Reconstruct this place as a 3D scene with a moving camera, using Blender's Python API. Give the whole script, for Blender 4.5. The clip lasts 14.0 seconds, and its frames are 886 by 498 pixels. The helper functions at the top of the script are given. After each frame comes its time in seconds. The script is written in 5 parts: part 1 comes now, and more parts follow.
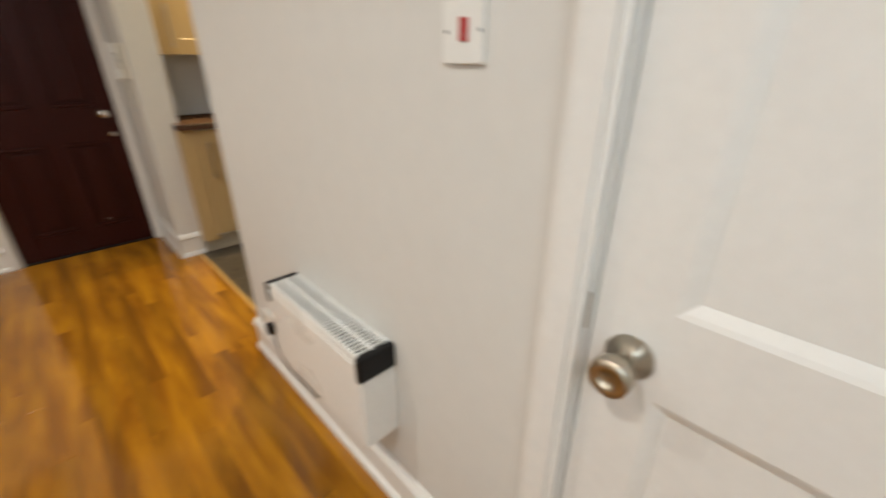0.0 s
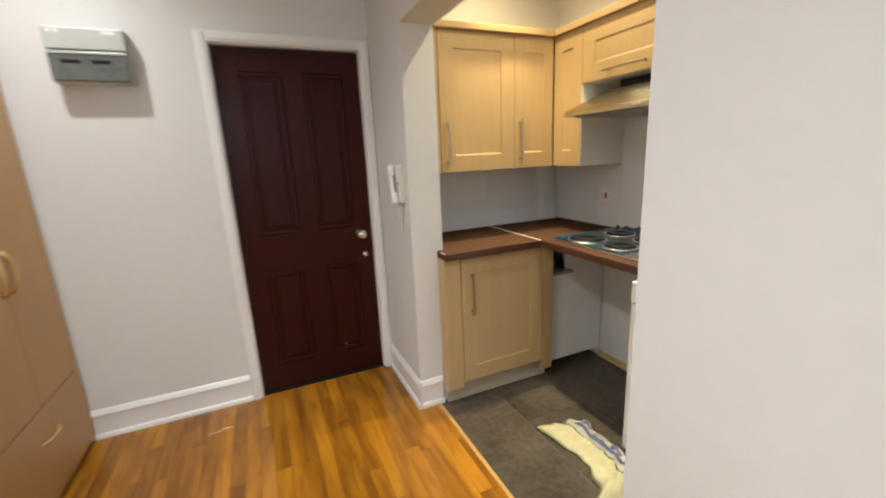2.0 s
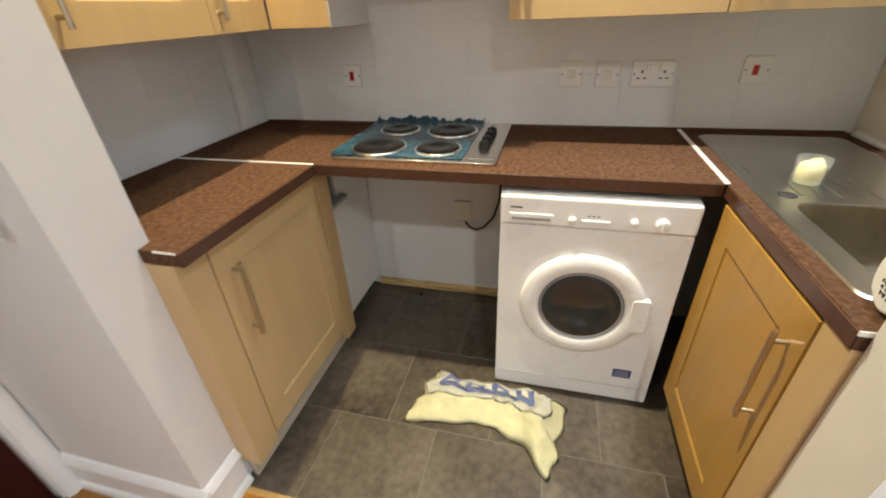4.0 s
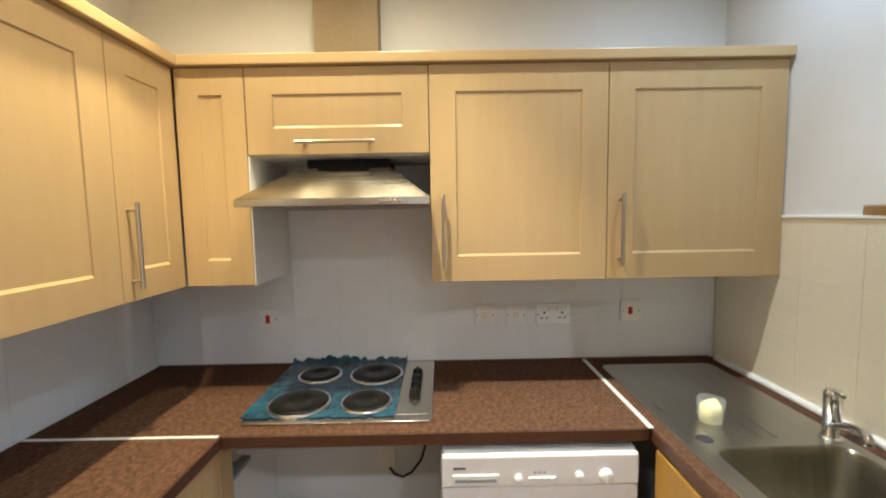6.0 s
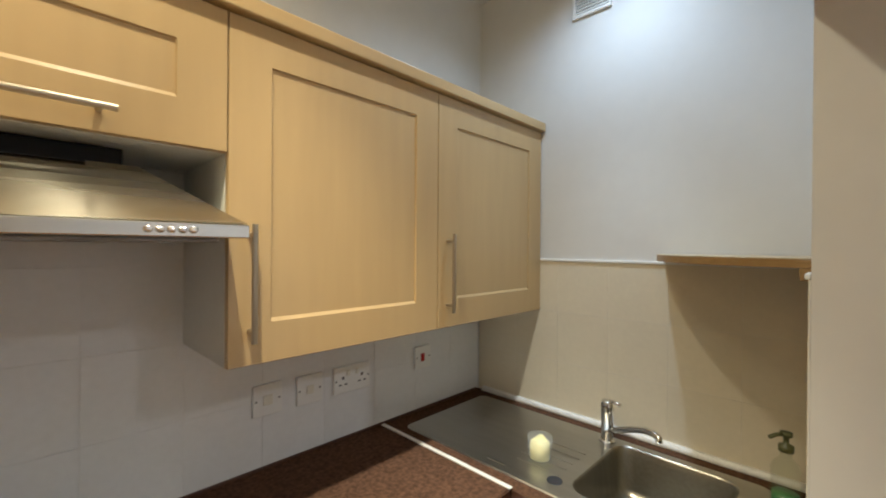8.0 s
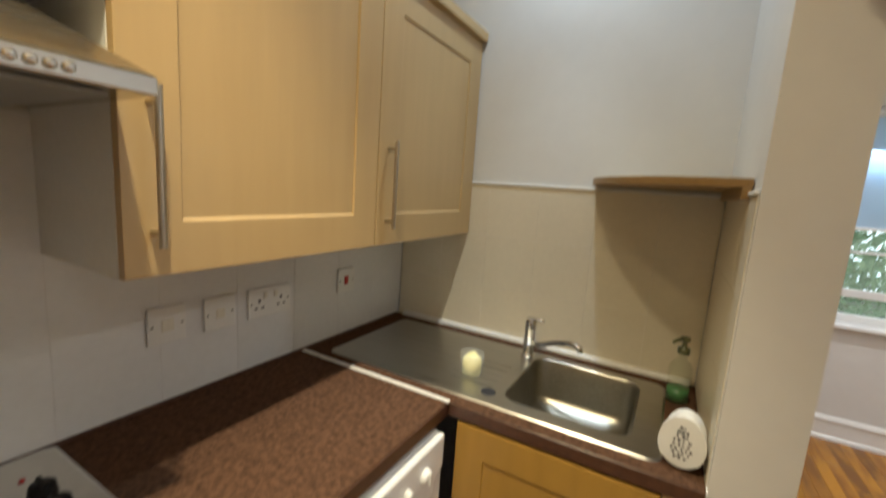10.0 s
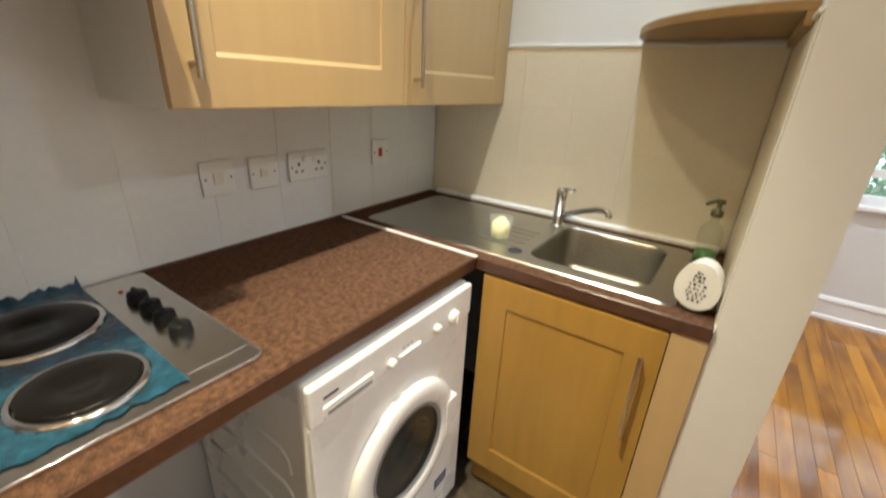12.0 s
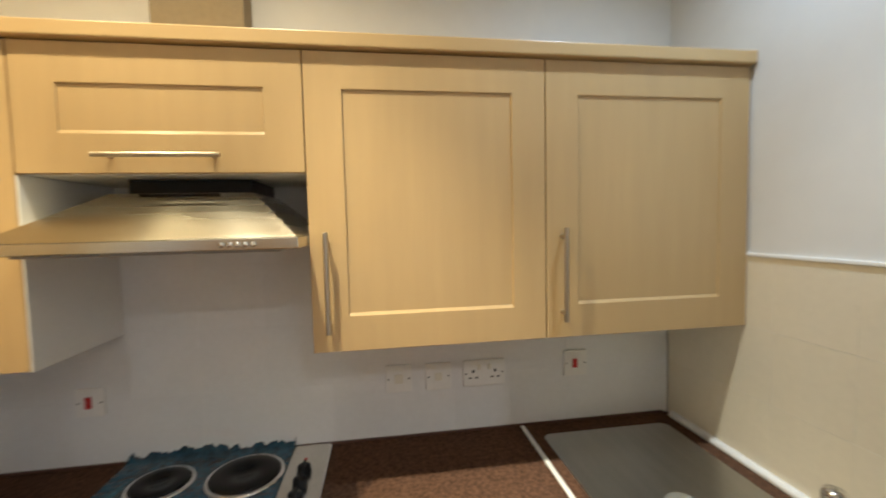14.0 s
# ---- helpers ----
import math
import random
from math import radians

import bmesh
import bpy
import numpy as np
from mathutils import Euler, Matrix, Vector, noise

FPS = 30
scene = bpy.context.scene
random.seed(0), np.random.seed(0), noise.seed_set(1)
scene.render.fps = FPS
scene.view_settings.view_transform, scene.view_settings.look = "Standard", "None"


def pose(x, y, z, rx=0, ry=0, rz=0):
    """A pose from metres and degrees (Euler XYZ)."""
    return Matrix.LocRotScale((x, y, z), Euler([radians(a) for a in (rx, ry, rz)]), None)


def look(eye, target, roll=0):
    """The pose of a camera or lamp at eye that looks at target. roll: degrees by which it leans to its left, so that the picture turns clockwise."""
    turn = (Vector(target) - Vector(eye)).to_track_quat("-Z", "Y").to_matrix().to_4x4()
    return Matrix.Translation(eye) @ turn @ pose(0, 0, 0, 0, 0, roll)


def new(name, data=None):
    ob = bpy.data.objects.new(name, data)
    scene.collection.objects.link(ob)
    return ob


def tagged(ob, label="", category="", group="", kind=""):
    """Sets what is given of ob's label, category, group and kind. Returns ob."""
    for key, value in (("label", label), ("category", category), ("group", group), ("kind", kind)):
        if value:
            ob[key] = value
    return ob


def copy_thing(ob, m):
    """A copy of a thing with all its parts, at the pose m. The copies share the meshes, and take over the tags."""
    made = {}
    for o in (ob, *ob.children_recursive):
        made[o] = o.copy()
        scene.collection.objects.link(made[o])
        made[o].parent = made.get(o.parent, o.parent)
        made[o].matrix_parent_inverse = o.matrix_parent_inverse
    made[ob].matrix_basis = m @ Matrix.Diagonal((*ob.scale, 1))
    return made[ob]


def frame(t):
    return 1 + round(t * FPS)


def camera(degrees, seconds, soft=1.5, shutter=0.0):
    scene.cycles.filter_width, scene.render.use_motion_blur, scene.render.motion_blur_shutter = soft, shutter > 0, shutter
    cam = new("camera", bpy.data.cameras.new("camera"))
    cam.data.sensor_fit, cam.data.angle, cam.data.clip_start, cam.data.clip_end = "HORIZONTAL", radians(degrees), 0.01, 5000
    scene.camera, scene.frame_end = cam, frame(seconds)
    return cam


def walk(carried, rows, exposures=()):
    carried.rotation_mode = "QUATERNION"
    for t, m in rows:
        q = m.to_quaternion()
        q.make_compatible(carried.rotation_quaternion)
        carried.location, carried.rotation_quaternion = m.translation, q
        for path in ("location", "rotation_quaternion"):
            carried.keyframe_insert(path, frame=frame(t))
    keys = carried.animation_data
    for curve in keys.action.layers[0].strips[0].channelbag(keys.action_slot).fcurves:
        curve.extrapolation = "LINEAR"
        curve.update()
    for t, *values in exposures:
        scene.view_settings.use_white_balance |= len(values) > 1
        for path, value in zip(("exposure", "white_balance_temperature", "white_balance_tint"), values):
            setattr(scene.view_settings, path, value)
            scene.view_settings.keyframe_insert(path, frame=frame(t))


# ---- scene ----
cam = camera(94.7, 14.0, 1.9, 0.4)
PATH = [
    (0, (2.064, 2.716, 1.268), (3.328, 4.025, 0.437), 0.1),
    (0.5, (1.842, 2.799, 1.341), (2.516, 4.526, 0.591), -0.7),
    (1, (1.742, 3.117, 1.403), (2.278, 4.964, 0.857), -1.4),
    (1.5, (1.776, 3.515, 1.412), (2.355, 5.385, 1.004), -2.2),
    (2, (1.873, 3.91, 1.418), (2.653, 5.694, 0.962), -2.6),
    (2.5, (1.929, 4.276, 1.398), (3.058, 5.787, 0.731), -4.7),
    (2.7, (1.944, 4.414, 1.385), (3.188, 5.777, 0.612), -5.0),
    (4.8, (2.16, 5.098, 1.358), (3.965, 5.172, 0.5), -0.4),
    (5, (2.163, 5.102, 1.384), (4.021, 5.152, 0.644), -0.7),
    (5.5, (2.167, 5.109, 1.467), (4.121, 5.128, 1.039), -1.1),
    (6, (2.157, 5.113, 1.546), (4.149, 5.105, 1.376), -1.0),
    (6.5, (2.183, 5.133, 1.568), (4.174, 4.963, 1.487), -0.6),
    (7, (2.296, 5.296, 1.569), (4.17, 4.601, 1.502), 0.4),
    (7.5, (2.478, 5.428, 1.557), (4.121, 4.287, 1.534), 1.2),
    (7.7, (2.568, 5.434, 1.564), (4.102, 4.151, 1.561), 0.8),
    (9.8, (2.83, 5.438, 1.513), (3.79, 3.688, 1.38), 3.8),
    (10, (2.833, 5.441, 1.487), (3.794, 3.712, 1.192), 3.9),
    (10.5, (2.822, 5.457, 1.415), (3.785, 3.817, 0.799), 4.2),
    (11, (2.804, 5.477, 1.351), (3.753, 3.934, 0.505), 4.1),
    (11.5, (2.782, 5.495, 1.313), (3.746, 4.006, 0.389), 3.3),
    (12, (2.766, 5.476, 1.374), (3.805, 3.939, 0.626), 2.9),
    (12.5, (2.745, 5.477, 1.462), (3.881, 3.883, 1.052), 2.9),
    (13, (2.675, 5.417, 1.548), (4.078, 4.004, 1.364), 0.8),
    (13.5, (2.528, 5.185, 1.617), (4.288, 4.236, 1.556), 0.1),
    (14, (2.53, 4.97, 1.621), (4.505, 4.68, 1.503), -1.3),
]
STOPS = [(0, -0.06, 7000), (0.5, 0.2, 6550), (1, 0.30, 6100), (1.5, 0.37, 6100), (2, 0.42, 6250), (2.5, 0.42, 6200), (5, 0.77, 5950), (5.5, 0.66, 5850), (6.5, 0.36, 5750), (7, 0.32, 5850), (7.5, 0.18, 5800), (10, -0.08, 6350), (10.5, 0.24, 6500), (11, 0.42, 6300), (11.5, 0.46, 6150), (12, 0.5, 6000), (12.5, 0.38, 5950), (13, 0.32, 5850), (13.5, 0.28, 5850), (14, 0.3, 6050)]
walk(cam, [(t, look(eye, target, roll)) for t, eye, target, roll in PATH], [(t, stops, warmth, 9) for t, stops, warmth in STOPS])

# ---- light ----
world = bpy.data.worlds.new("sky")
scene.world = world
world.use_nodes = True
wn = world.node_tree.nodes
sky = wn.new("ShaderNodeTexSky")
sky.sky_type, sky.sun_disc, sky.sun_elevation, sky.sun_rotation = "NISHITA", False, radians(40), radians(-10)
world.node_tree.links.new(sky.outputs["Color"], wn["Background"].inputs["Color"])
wn["Background"].inputs["Strength"].default_value = 0.06

sun = new("sun", bpy.data.lights.new("sun", "SUN"))
sun.data.energy, sun.data.angle, sun.data.color = 4.0, radians(12), (1, 0.96, 0.9)
sun.matrix_world = look((0, 6, 6), (0.5, 3, 3.4))


def spot(name, place, watts, color, cone=126, blend=0.35, radius=0.03, lean=0.0):
    """A recessed ceiling spot that shines down, leaning in y by so much per metre of drop."""
    ob = new(name, bpy.data.lights.new(name, "SPOT"))
    ob.data.energy, ob.data.color, ob.data.shadow_soft_size = watts, color, radius
    ob.data.spot_size, ob.data.spot_blend = radians(cone), blend
    ob.matrix_world = look(place, (place[0] + 0.001, place[1] + lean, place[2] - 1.0))
    return ob


# three kitchen downlights in one line, each a tight beam within a wide spill
for y, spill, beam, tint, lean in ((5.855, 27, 120, (1.0, 0.80, 0.45), 0.0), (5.30, 34, 140, (1.0, 0.85, 0.56), -0.28), (4.27, 22, 34, (0.74, 0.88, 1.0), 0.0)):
    spot("kitchen_spot", (3.195, y, 2.685), spill, tint, 150, 0.9)
    spot("kitchen_spot_beam", (3.195, y, 2.683), beam, tint, 54, 1.0, lean=lean)
# three downlights along the hall and room
for y, watts in ((5.84, 46), (4.40, 92), (2.96, 96)):
    spot("hall_spot", (1.10, y, 2.685), watts, (1.0, 0.98, 0.945), 152, 1.0)
# skylight entering under the window's head
daylight = new("window_daylight", bpy.data.lights.new("window_daylight", "AREA"))
daylight.data.shape, daylight.data.size, daylight.data.size_y = "RECTANGLE", 1.1, 0.34
daylight.data.energy, daylight.data.color = 13, (0.78, 0.89, 1.0)
daylight.matrix_world = look((1.55, 1.935, 1.93), (1.65, 3.6, 1.0))
# ---- materials ----


def surface(name, color, rough=0.5, metal=0.0, var=0.06, scale=6.0, fine=90.0, bump=0.08, stretch=(1, 1, 1), rand=0.0, coat=0.0, dark=None, low=0.35, high=0.65, twist=0.0):
    """A procedural material: broad blotches, fine grain and relief, on object coordinates."""
    m = bpy.data.materials.new(name)
    m.use_nodes = True
    n, l = m.node_tree.nodes, m.node_tree.links
    b = n["Principled BSDF"]
    tc, mp, info = n.new("ShaderNodeTexCoord"), n.new("ShaderNodeMapping"), n.new("ShaderNodeObjectInfo")
    mp.inputs["Scale"].default_value = stretch
    l.new(tc.outputs["Object"], mp.inputs["Vector"])
    shift = n.new("ShaderNodeVectorMath")
    shift.operation = "MULTIPLY_ADD"
    shift.inputs[1].default_value, src = (37.0, 53.0, 17.0), mp.outputs["Vector"]
    l.new(info.outputs["Random"], shift.inputs[0])
    l.new(src, shift.inputs[2])
    vec = shift.outputs["Vector"] if rand else src
    broad, grain = n.new("ShaderNodeTexNoise"), n.new("ShaderNodeTexNoise")
    broad.inputs["Scale"].default_value, broad.inputs["Detail"].default_value = scale, 5.0
    broad.inputs["Distortion"].default_value = twist
    grain.inputs["Scale"].default_value, grain.inputs["Detail"].default_value = fine, 3.0
    for t in (broad, grain):
        l.new(vec, t.inputs["Vector"])
    ramp = n.new("ShaderNodeValToRGB")
    lo = dark or [c * (1 - 2 * var) for c in color]
    hi = [min(1.0, c * (1 + var)) for c in color]
    ramp.color_ramp.elements[0].color, ramp.color_ramp.elements[1].color = (*lo, 1), (*hi, 1)
    ramp.color_ramp.elements[0].position, ramp.color_ramp.elements[1].position = low, high
    both = n.new("ShaderNodeMath")
    both.operation = "MULTIPLY_ADD"
    both.inputs[1].default_value = 0.45
    half = n.new("ShaderNodeMath")
    half.operation = "MULTIPLY"
    half.inputs[1].default_value = 0.55
    l.new(broad.outputs["Fac"], half.inputs[0])
    l.new(grain.outputs["Fac"], both.inputs[0])
    l.new(half.outputs["Value"], both.inputs[2])
    l.new(both.outputs["Value"], ramp.inputs["Fac"])
    out = ramp.outputs["Color"]
    if rand:
        hsv, mul = n.new("ShaderNodeHueSaturation"), n.new("ShaderNodeMapRange")
        mul.inputs["To Min"].default_value, mul.inputs["To Max"].default_value = 1 - rand, 1 + rand
        l.new(info.outputs["Random"], mul.inputs["Value"])
        l.new(mul.outputs["Result"], hsv.inputs["Value"])
        l.new(out, hsv.inputs["Color"])
        out = hsv.outputs["Color"]
    l.new(out, b.inputs["Base Color"])
    rr = n.new("ShaderNodeMapRange")
    rr.inputs["To Min"].default_value, rr.inputs["To Max"].default_value = max(0.02, rough * 0.8), min(1, rough * 1.2)
    l.new(broad.outputs["Fac"], rr.inputs["Value"])
    l.new(rr.outputs["Result"], b.inputs["Roughness"])
    b.inputs["Metallic"].default_value, b.inputs["Coat Weight"].default_value = metal, coat
    if coat:
        b.inputs["Coat Roughness"].default_value = 0.12
    if bump:
        bp = n.new("ShaderNodeBump")
        bp.inputs["Strength"].default_value, bp.inputs["Distance"].default_value = bump, 0.004
        l.new(grain.outputs["Fac"], bp.inputs["Height"])
        l.new(bp.outputs["Normal"], b.inputs["Normal"])
    return m


def glass(name, color=(1, 1, 1), rough=0.02, ior=1.45):
    m = bpy.data.materials.new(name)
    m.use_nodes = True
    b = m.node_tree.nodes["Principled BSDF"]
    b.inputs["Base Color"].default_value, b.inputs["Roughness"].default_value = (*color, 1), rough
    b.inputs["Transmission Weight"].default_value, b.inputs["IOR"].default_value = 1.0, ior
    return m


def thin_glass(name, color, alpha):
    """A thin clear shell: mostly see-through, with a glossy skin."""
    m = bpy.data.materials.new(name)
    m.use_nodes = True
    b = m.node_tree.nodes["Principled BSDF"]
    b.inputs["Base Color"].default_value, b.inputs["Roughness"].default_value = (*color, 1), 0.04
    b.inputs["Alpha"].default_value = alpha
    return m


def cloth(name, color):
    """Woven fabric that lets daylight glow through."""
    m = surface(name, color, 0.8, var=0.03, scale=5, fine=160, bump=0.1)
    n, l = m.node_tree.nodes, m.node_tree.links
    t, mix = n.new("ShaderNodeBsdfTranslucent"), n.new("ShaderNodeMixShader")
    t.inputs["Color"].default_value, mix.inputs["Fac"].default_value = (*color, 1), 0.5
    l.new(n["Principled BSDF"].outputs["BSDF"], mix.inputs[1])
    l.new(t.outputs["BSDF"], mix.inputs[2])
    l.new(mix.outputs["Shader"], n["Material Output"].inputs["Surface"])
    return m


WALL = surface("white_wall_paint", (0.69, 0.68, 0.655), 0.7, var=0.015, scale=1.1, fine=18, bump=0.010)
KWALL = surface("kitchen_wall_paint", (0.68, 0.675, 0.655), 0.6, var=0.015, scale=1.3, fine=18, bump=0.012)
CEIL = surface("ceiling_paint", (0.66, 0.65, 0.63), 0.8, var=0.02, scale=1.5, fine=50)
GLOSS = surface("white_gloss_paint", (0.80, 0.79, 0.77), 0.32, var=0.02, scale=3, fine=40, bump=0.04)
BROWN = surface("dark_brown_door_paint", (0.036, 0.0066, 0.0050), 0.32, var=0.10, scale=3, fine=50, bump=0.012, stretch=(1, 1, 0.25))
PLANK = surface("honey_laminate", (0.42, 0.18, 0.012), 0.12, var=0.10, scale=1.0, fine=2.6, bump=0.006, stretch=(5.0, 0.75, 1), rand=0.08, dark=(0.24, 0.090, 0.009), low=0.40, high=0.60, twist=2.4)
# some strips are browner than others
pn, pl = PLANK.node_tree.nodes, PLANK.node_tree.links
brown, which, info = pn.new("ShaderNodeMix"), pn.new("ShaderNodeMapRange"), pn.new("ShaderNodeObjectInfo")
brown.data_type, brown.blend_type = "RGBA", "MULTIPLY"
brown.inputs["B"].default_value = (0.80, 0.80, 1.0, 1)
which.inputs["From Min"].default_value, which.inputs["From Max"].default_value = 0.55, 0.05
pl.new(info.outputs["Random"], which.inputs["Value"])
pl.new(which.outputs["Result"], brown.inputs["Factor"])
pl.new(pn["Principled BSDF"].inputs["Base Color"].links[0].from_socket, brown.inputs["A"])
pl.new(brown.outputs["Result"], pn["Principled BSDF"].inputs["Base Color"])
BEECH = surface("pale_maple_foil", (0.50, 0.352, 0.172), 0.34, var=0.030, scale=1.6, fine=9, bump=0.0, stretch=(3.5, 3.5, 0.35))
BEECH_H = surface("pale_maple_foil_flat", (0.50, 0.352, 0.172), 0.34, var=0.030, scale=1.6, fine=4, bump=0.0, stretch=(1, 1, 3))
WARD = surface("beech_wardrobe_board", (0.47, 0.31, 0.105), 0.40, var=0.03, scale=1.6, fine=5, bump=0.0, stretch=(2, 2, 0.5))
WARDF = surface("beech_wardrobe_front", (0.54, 0.33, 0.135), 0.40, var=0.03, scale=1.6, fine=5, bump=0.0, stretch=(2, 2, 0.5))
PINE = surface("lacquered_pine", (0.55, 0.345, 0.118), 0.34, var=0.08, scale=3, fine=18, bump=0.03, stretch=(5, 0.8, 5), dark=(0.45, 0.265, 0.082))
RUBBERWOOD = surface("lacquered_rubberwood", (0.53, 0.335, 0.128), 0.36, var=0.08, scale=3, fine=20, bump=0.03, stretch=(4, 4, 0.7))
WORKTOP = surface("brown_granite_laminate", (0.122, 0.066, 0.040), 0.40, var=0.1, scale=80, fine=300, bump=0.01, dark=(0.046, 0.026, 0.018), low=0.34, high=0.64)
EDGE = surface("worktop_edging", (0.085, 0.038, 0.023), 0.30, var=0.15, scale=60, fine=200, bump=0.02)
WOODSHELF = surface("oak_shelf", (0.29, 0.175, 0.066), 0.4, var=0.1, scale=4, fine=30, bump=0.04, stretch=(1, 5, 5))
BATTEN = surface("raw_batten", (0.52, 0.38, 0.17), 0.7, var=0.15, scale=7, fine=40, bump=0.1, stretch=(5, 0.8, 5), dark=(0.16, 0.10, 0.045), low=0.36, high=0.52)
STEEL = surface("brushed_steel", (0.62, 0.60, 0.55), 0.24, 1.0, var=0.04, scale=4, fine=60, bump=0.02, stretch=(1, 1, 12))
SINK = surface("sink_steel", (0.46, 0.455, 0.43), 0.30, 1.0, var=0.05, scale=5, fine=80, bump=0.02, stretch=(1, 9, 1))
# sink steel made darker: the bowl's shade is put into its colour
BOWL = surface("shaded_bowl_steel", (0.33, 0.315, 0.27), 0.34, 1.0, var=0.08, scale=5, fine=80, bump=0.02, stretch=(1, 9, 1))
CHROME = surface("chrome", (0.80, 0.80, 0.80), 0.10, 1.0, var=0.02, bump=0.0)
NICKEL = surface("satin_nickel", (0.50, 0.45, 0.37), 0.30, 1.0, var=0.03, bump=0.02)
WHITEGOODS = surface("white_enamel", (0.82, 0.82, 0.80), 0.28, var=0.02, scale=3, fine=60, bump=0.01)
PLASTIC = surface("white_plastic", (0.80, 0.80, 0.78), 0.35, var=0.02, scale=8, fine=90, bump=0.01)
CREAM = surface("cream_plastic", (0.74, 0.71, 0.62), 0.38, var=0.03, scale=8, fine=90, bump=0.01)
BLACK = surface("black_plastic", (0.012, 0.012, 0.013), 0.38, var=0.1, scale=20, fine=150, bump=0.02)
IRON = surface("cast_iron_plate", (0.009, 0.0085, 0.008), 0.24, var=0.15, scale=20, fine=180, bump=0.03)
GREY = surface("grey_plastic", (0.28, 0.29, 0.29), 0.4, var=0.05, scale=12, fine=120, bump=0.02)
RED = surface("red_rocker", (0.45, 0.012, 0.012), 0.3, var=0.05, bump=0.0)
SMOKE = surface("smoked_cover", (0.125, 0.135, 0.125), 0.22, var=0.1, scale=8, fine=60, bump=0.0)
PALEGREY = surface("pale_grey_green_plastic", (0.48, 0.50, 0.45), 0.32, var=0.03, scale=8, fine=80, bump=0.01)
FILM = surface("blue_film", (0.018, 0.072, 0.118), 0.13, var=0.35, scale=14, fine=60, bump=0.9)
WTILE = surface("painted_wall_tile", (0.76, 0.77, 0.78), 0.32, var=0.02, scale=5, fine=60, bump=0.02, rand=0.012)
CTILE = surface("cream_wall_tile", (0.70, 0.635, 0.50), 0.30, var=0.02, scale=5, fine=60, bump=0.02, rand=0.015)
GROUT = surface("tile_grout", (0.76, 0.75, 0.73), 0.5, var=0.02, scale=20, fine=120, bump=0.02)
FTILE = surface("slate_vinyl_tile", (0.104, 0.085, 0.063), 0.30, var=0.2, scale=4, fine=34, bump=0.05, rand=0.14, dark=(0.040, 0.032, 0.025))
FGROUT = surface("floor_joint", (0.17, 0.155, 0.135), 0.8, var=0.1, scale=20, fine=120)
TOWEL = surface("yellow_towel", (0.84, 0.80, 0.52), 0.95, var=0.06, scale=30, fine=260, bump=0.5)
TOWELBLUE = surface("towel_blue_band", (0.22, 0.26, 0.46), 0.95, var=0.1, scale=30, fine=260, bump=0.6)
TOWELGREY = surface("towel_grey_side", (0.50, 0.48, 0.40), 0.95, var=0.1, scale=30, fine=260, bump=0.6)
HEATSHADE = surface("heater_slot_shade", (0.06, 0.058, 0.05), 0.5, var=0.05, bump=0.0)
WAX = surface("cream_wax", (0.80, 0.76, 0.42), 0.5, var=0.05, scale=30, fine=120, bump=0.1)
SEAL = surface("white_sealant", (0.80, 0.79, 0.76), 0.45, var=0.05, scale=30, fine=120, bump=0.08)
INK = surface("dark_print", (0.02, 0.022, 0.03), 0.5, var=0.05, bump=0.0)
BLUEPRINT = surface("blue_sticker", (0.012, 0.025, 0.16), 0.4, var=0.05, bump=0.0)
DRUM = surface("drum_steel", (0.25, 0.26, 0.27), 0.35, 1.0, var=0.1, scale=30, fine=120, bump=0.1)
DUCT = surface("beige_duct_board", (0.25, 0.18, 0.092), 0.5, var=0.06, scale=4, fine=60, bump=0.03)
SOAP = thin_glass("green_bottle_glass", (0.25, 0.36, 0.20), 0.07)
CLEAR = thin_glass("clear_glass", (0.9, 0.95, 0.95), 0.10)
DOORGLASS = surface("dark_door_glass", (0.034, 0.037, 0.036), 0.05, var=0.10, scale=9, fine=30, bump=0.0)
LIQUID = surface("green_soap", (0.05, 0.17, 0.06), 0.3, var=0.05, bump=0.0)
SHELFTOP = surface("mottled_shelf_laminate", (0.50, 0.42, 0.29), 0.4, var=0.1, scale=22, fine=90, bump=0.01, dark=(0.33, 0.25, 0.15))
OLIVE = surface("olive_plastic", (0.11, 0.115, 0.045), 0.35, var=0.08, scale=20, fine=120, bump=0.01)
PLINTH = surface("greyed_plinth_board", (0.47, 0.41, 0.31), 0.45, var=0.06, scale=3, fine=20, bump=0.01, stretch=(0.5, 2, 2))
LEAF = cloth("leaf_green", (0.28, 0.46, 0.27))
GRASS = surface("garden_ground", (0.08, 0.12, 0.04), 0.9, var=0.3, scale=3, fine=30, bump=0.3)
BLIND = cloth("pale_blue_blind", (0.60, 0.74, 0.86))
BLUEBAG = surface("dark_blue_bag", (0.010, 0.022, 0.075), 0.4, var=0.2, scale=8, fine=60, bump=0.3)

# ---- shapes ----


def box(bm, x0, x1, y0, y1, z0, z1, bev=0.0, seg=2):
    m = Matrix.Translation(((x0 + x1) / 2, (y0 + y1) / 2, (z0 + z1) / 2)) @ Matrix.Diagonal((abs(x1 - x0), abs(y1 - y0), abs(z1 - z0), 1))
    vs = bmesh.ops.create_cube(bm, size=1, matrix=m)["verts"]
    if bev:
        es = list({e for v in vs for e in v.link_edges})
        bmesh.ops.bevel(bm, geom=es, offset=bev, segments=seg, affect="EDGES", profile=0.5)
    return bm


